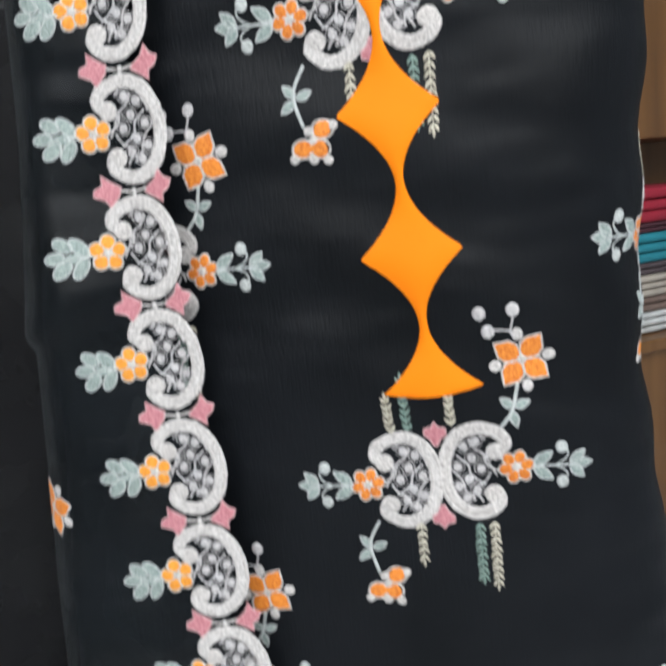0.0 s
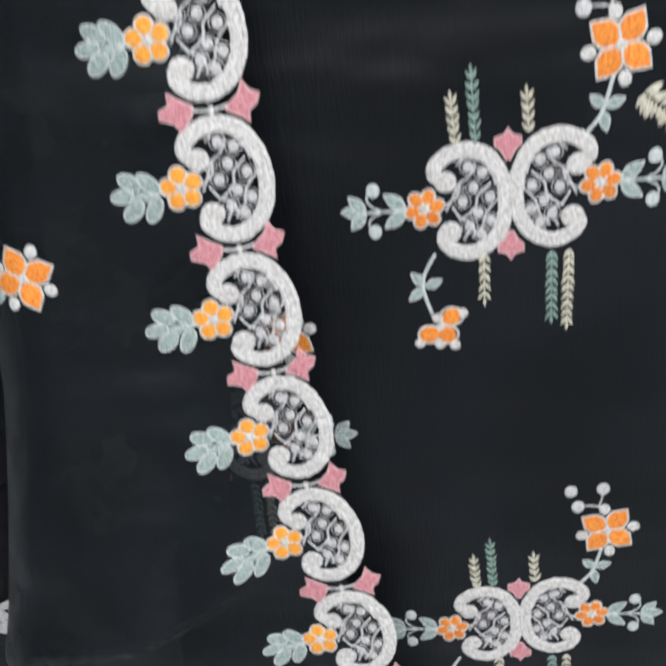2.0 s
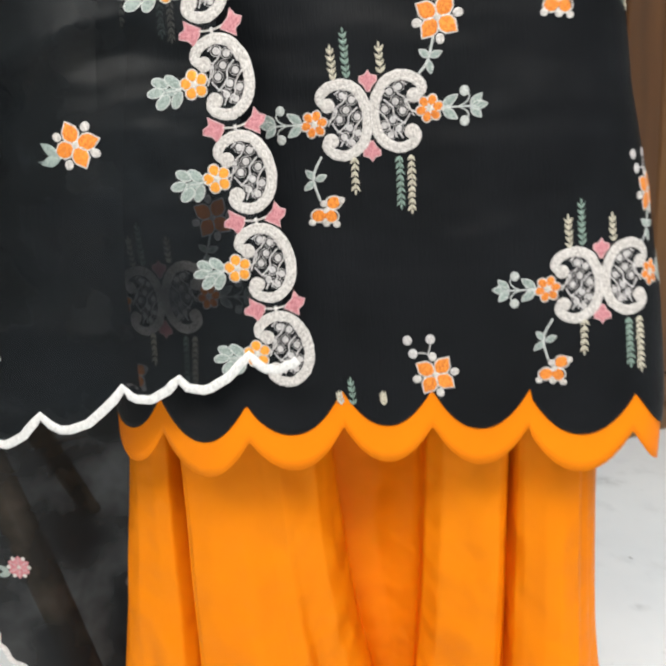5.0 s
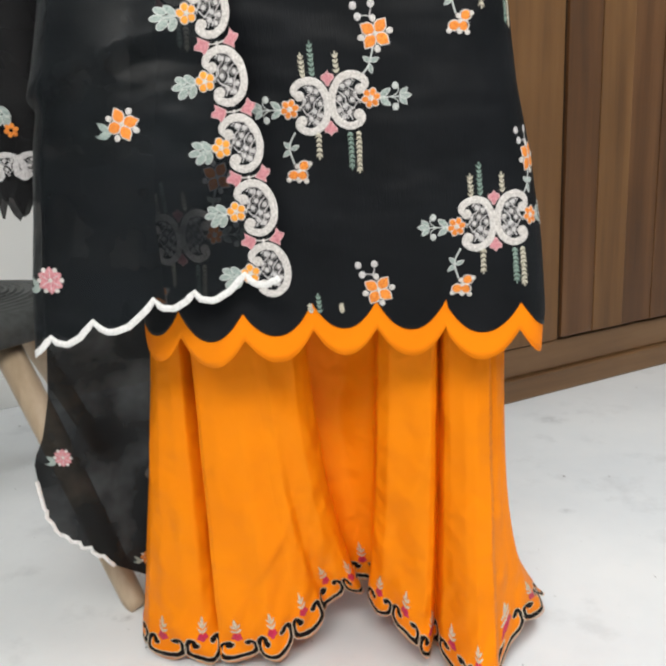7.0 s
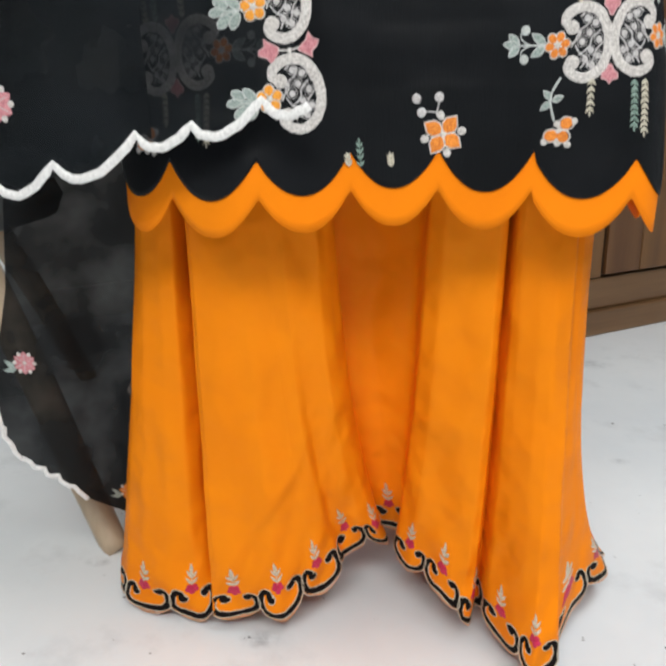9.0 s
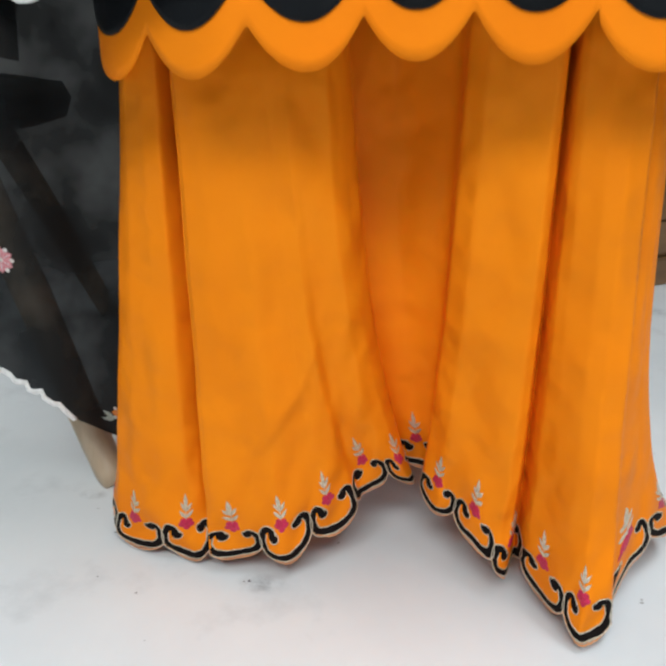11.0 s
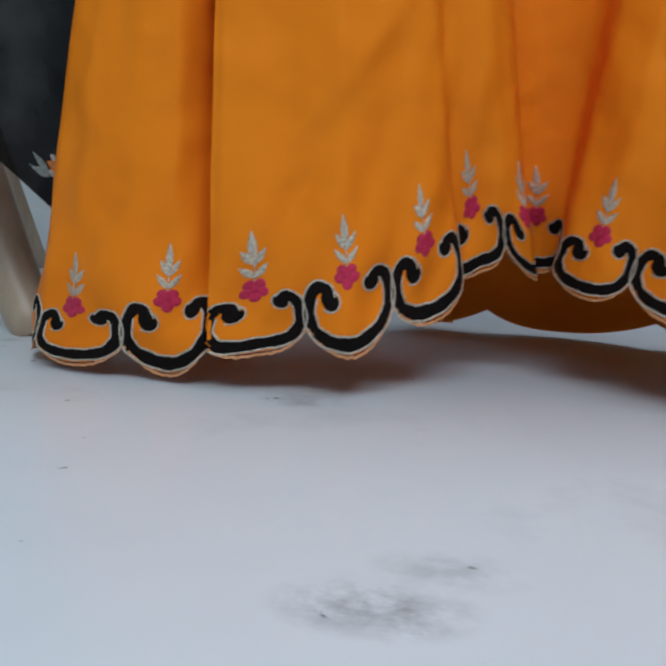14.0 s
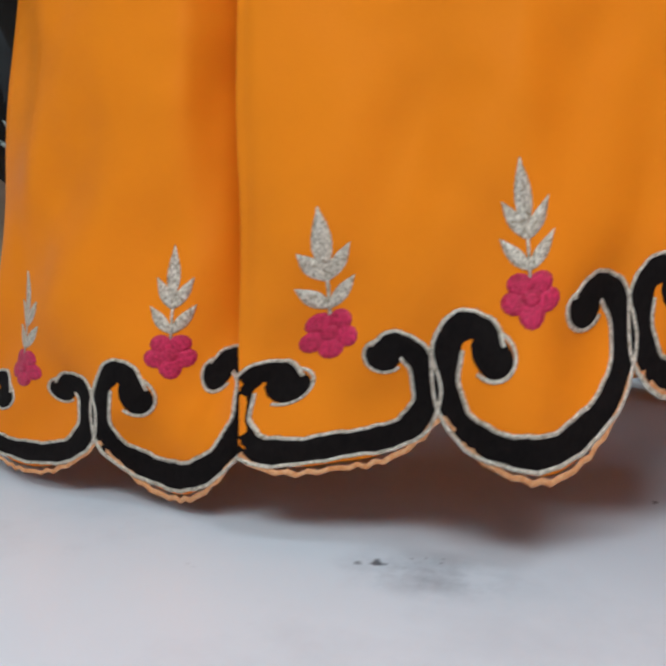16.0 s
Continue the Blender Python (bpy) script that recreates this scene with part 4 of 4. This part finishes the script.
# ---- the skirt ----
COLS = [(-4, -.03, .31, -.04, .40, .010), (-3, -.12, .30, -.15, .36, .010), (-2, -.20, .24, -.25, .27, .010), (-1, -.258, .165, -.330, .160, .009), (-0.5, -.250, .132, -.307, .117, .010), (0, -.236, .106, -.279, .104, .011), (0.5, -.2195, .095, -.244, .096, .011), (1, -.205, .090, -.216, .095, .010), (1.28, -.196, .124, -.2025, .093, .012),
        (1.44, -.186, .170, -.194, .093, .014), (1.50, -.176, .195, -.191, .098, .015), (1.56, -.190, .074, -.192, .085, .019), (2, -.168, .069, -.162, .082, .0284), (3, -.138, .066, -.110, .082, .030),
        (4, -.108, .067, -.069, .113, .048), (4.45, -.096, .069, -.050, .134, .056), (4.7, -.090, .071, -.053, .148, .067), (5, -.083, .074, -.042, .154, .076), (5.6, -.068, .082, -.021, .163, .076), (6, -.060, .098, -.006, .172, .070),
        (6.25, -.056, .115, -.003, .186, .070), (6.45, -.070, .150, -.022, .212, .072), (7, -.026, .165, .001, .205, .074), (7.35, .032, .140, .010, .200, .072), (7.5, .036, .098, .001, .170, .066), (8, .052, .085, .020, .140, .063), (9, .083, .080, .056, .111, .056),
        (9.6, .100, .078, .079, .092, .032), (9.9, .106, .084, .089, .096, .029), (10.25, .108, .112, .096, .136, .028), (10.6, .113, .085, .104, .098, .028), (11, .118, .078, .120, .080, .024),
        (11.5, .135, .073, .136, .056, .018), (12, .150, .075, .150, .038, .014), (12.5, .163, .080, .176, .050, .014), (12.75, .166, .098, .178, .084, .020), (13, .172, .098, .196, .112, .046),
        (13.6, .180, .105, .226, .150, .046), (14, .186, .120, .248, .186, .042), (15, .180, .17, .258, .25, .028), (16, .15, .23, .20, .33, .01), (17, .05, .28, .05, .38, .01), (18, -.06, .30, -.08, .39, .01)]
DEEP = {0: 0.9, 1: 1.22, 2: 0.95, 3: 1.22, 4: 1.25, 7: 1.0, 8: 1.0, 9: 1.05, 12: 1.15}
SG = np.linspace(-4, 18, 2201)
RAW = np.array([np.interp(SG, [c[0] for c in COLS], [c[j] for c in COLS]) for j in range(1, 6)])
KER = np.exp(-0.5 * (np.arange(-30, 31) / 5.5) ** 2)
KER /= KER.sum()
SM = np.array([np.convolve(np.pad(r, 30, mode="edge"), KER, mode="valid") for r in RAW])
SHARP = np.exp(-0.5 * (np.arange(-30, 31) / 1.6) ** 2)
SHARP /= SHARP.sum()
NEAR = np.exp(-((SG - 1.5) / 0.13) ** 4)
SM = SM * (1 - NEAR) + NEAR * np.array([np.convolve(np.pad(r, 30, mode="edge"), SHARP, mode="valid") for r in RAW])
TOPZ = 0.52


def skirt_at(s, h):
    tx, ty, bx, by, bz = [np.interp(s, SG, r) for r in SM]
    zz = bz + h
    w = np.clip((TOPZ - zz) / (TOPZ - bz), 0, 1.1)
    lin = np.interp(s, [0, 1.3, 3.8, 4.4, 6.0, 6.5, 12.6, 13.5], [0.95, 0.52, 0.52, 0.2, 0.2, 0.52, 0.52, 0.0])
    g = lin * w + (1 - lin) * w ** np.interp(s, [12.6, 13.5], [3.0, 4.0])
    low = np.exp(-h / 0.07)
    ripple = 0.0016 * np.sin(s * 5.1 + 3 * w) * w + 0.001 * np.sin(zz * 40 + s * 3) + low * (0.0030 * np.sin(s * 3.7 + h * 62) + 0.0030 * np.sin(s * 8.3 - h * 95 + 1.3)) * np.clip(h / 0.03 + 0.35, 0, 1)
    d = (h - 0.09 - 0.035 * (s - 2.0)) / 0.0022
    ripple = ripple - 0.0032 / (1 + np.exp(np.clip(-d, -40, 40))) * np.exp(-((s - 3.6) / 1.3) ** 2 - np.clip(d, 0, 60) / 7)
    return tx + (bx - tx) * g, ty + (by - ty) * g + ripple, zz


def skirt_lay(v):
    s, h, d = v[:, 0], v[:, 1], v[:, 2]
    x, y, zz = skirt_at(s, h)
    x1, y1, _ = skirt_at(s + 0.02, h)
    x0, y0, _ = skirt_at(s - 0.02, h)
    tx, ty = x1 - x0, y1 - y0
    ln = np.hypot(tx, ty) + 1e-9
    return np.stack([x + ty / ln * d, y - tx / ln * d, zz], 1)


def scallop(s):
    """How far the hem's edge lies below the scallop's cusp line."""
    t = abs(s - round(s)) * 2
    return 0.0165 * DEEP.get(round(s), 1.05) * t ** 2.4 - 0.004


skirt = empty("skirt", "orange satin flared skirt with scalloped black-scroll hem above floor", "skirt")
v, f = [], []
SS = np.linspace(-4, 18, 1761)
HN = 90
for s in SS:
    e = scallop(s)
    for k in range(HN + 1):
        w = k / HN
        v.append((s, e + (TOPZ - 0.03 - e) * w ** 1.3, 0.0))
for i in range(len(SS) - 1):
    for k in range(HN):
        f.append((i * (HN + 1) + k, (i + 1) * (HN + 1) + k, (i + 1) * (HN + 1) + k + 1, i * (HN + 1) + k + 1))
sbody = mesh_ob("body", skirt_lay(np.array(v)).tolist(), f, M_ORANGE, skirt)
solidify(sbody, 0.0009, -1.0)

# the hem scroll: across in scallops, up in scallop widths
SW = 0.049
HOOK = spline([(-.215, .47), (-.25, .54), (-.34, .575), (-.425, .50), (-.45, .32), (-.38, .17), (-.22, .09), (-.02, .065), (.18, .09), (.35, .17), (.445, .33), (.435, .51), (.37, .62), (.29, .635), (.24, .58)], 6)


def hem_motif(k, lay):
    n = len(HOOK)
    ws = [0.10 + 0.03 * math.sin(math.pi * i / (n - 1)) ** 0.5 + 0.008 * math.sin(i * 0.9 + k) for i in range(n)]
    b = Bits()
    b.strip([(p[0], p[1]) for p in HOOK], ws, 0.0006)
    b.dome(-.22, .455, .112, .088, -0.75, 0.0008)
    b.dome(.245, .565, .100, .086, 0.6, 0.0008)
    root = b.done("hem_scroll", lay, M_BLACKFELT, skirt, "black velvet appliqued hem scroll")
    w = Bits()
    for sd in (1, -1):
        path = []
        for i in range(n):
            a, c = Vector(HOOK[max(i - 1, 0)]), Vector(HOOK[min(i + 1, n - 1)])
            d = (c - a).normalized()
            q = Vector(HOOK[i]) + Vector((-d.y, d.x)) * sd * (ws[i] / 2 + 0.007)
            if sd == -1 or 0.20 < i / n < 0.84:
                path.append((q.x, q.y))
        w.strip([(p[0], p[1] + 0.003 * math.sin(j * 2.1)) for j, p in enumerate(path)], 0.021, 0.0013)
    for cx, cz, r, a0, a1 in ((-.22, .455, .108, -2.3, 1.2), (.245, .565, .100, 1.9, 5.6)):
        w.strip([(cx + r * math.cos(t), cz + r * 0.9 * math.sin(t)) for t in np.linspace(a0, a1, 14)], 0.018, 0.0011)
    w.done("piping", lay, M_SILVER, root, "twisted silver piping")
    b = Bits()
    for i in range(5):
        a = math.pi / 2 * 3 + 2 * math.pi * i / 5
        b.dome(-.03 + .086 * math.cos(a), .70 + .086 * math.sin(a), .062, .064, a, 0.0018, 12)
    b.dome(-.03, .70, .05, .05, 0, 0.0022)
    b.done("hem_flower", lay, M_MAGENTA, root, "magenta five-petalled flower")
    b = Bits()
    b.strip([(-.03, .80), (-.03, .95), (-.035, 1.10)], 0.016, 0.0010)
    sprig = b.done("hem_sprig", lay, M_SILVER, skirt, "silver-embroidered leaf sprig")
    for x, z0, x1, z1, wd in ((-.035, 1.05, -.05, 1.42, .088), (-.03, .84, -.165, 1.01, .078), (-.03, .84, .105, 1.02, .078), (-.03, 1.0, -.145, 1.20, .078), (-.03, 1.0, .085, 1.20, .078)):
        b = Bits()
        b.leaf(x, z0, x1, z1, wd, 0.0011)
        b.done("leaf", lay, M_SILVER, sprig)
    b = Bits()
    path = []
    for i in range(25):
        t = -0.5 + i / 24
        path.append((t, 0.9 / DEEP.get(k, 1.05) * (scallop(k + t) + 0.0005 + 0.0006 * math.sin(i * 2.7 + k)) / SW))
    b.strip(path, 0.03, 0.0006)
    b.done("raw_edge", lay, M_FRAY, root, "frayed orange edge")


for k in range(-2, 16):
    def lay(v, k=k):
        w = v.copy()
        d = DEEP.get(k, 1.05)
        up = np.where(v[:, 1] < 0.6, v[:, 1] * d, 0.6 * d + (v[:, 1] - 0.6) * 0.9)
        w[:, 0], w[:, 1] = k + v[:, 0], up * SW - 0.0025
        return skirt_lay(w)
    hem_motif(k, lay)

# ---- marks on the floor ----
def floor_mark(x, y, r, n=9, squash=0.5):
    bm = bmesh.new()
    for i in range(n * 4):
        a, d = random.uniform(0, 6.28), r * random.random() ** 0.9
        q = min(0.0022, r * random.uniform(0.03, 0.12))
        vs = [bm.verts.new((x + d * math.cos(a) + q * math.cos(t) * random.uniform(0.6, 1.3), y + d * squash * math.sin(a) + q * squash * math.sin(t) * random.uniform(0.6, 1.3), 0.0006)) for t in np.linspace(0, 5.6, 8)]
        bm.faces.new(vs)
    ob = part("floor_stain", bm, M_STAIN)
    return tagged(ob, "small dark grey scuff on the white floor", "stain", "floor scuffs")


for x, y, r, n in ((-0.137, 0.084, 0.006, 1), (-0.156, -0.065, 0.0014, 1), (0.017, -0.099, 0.0018, 1), (-0.013, -0.104, 0.0018, 1), (-0.016, 0.125, 0.004, 1),
                   (-0.097, -0.136, 0.005, 2), (-0.078, -0.127, 0.0035, 2), (-0.074, -0.141, 0.003, 2), (-0.060, -0.150, 0.003, 1),
                   (0.493, 1.0, 0.008, 1), (0.374, 0.451, 0.006, 1), (0.45, 0.5, 0.006, 1), (-0.08, 0.075, 0.003, 1)):
    floor_mark(x, y, r, n)
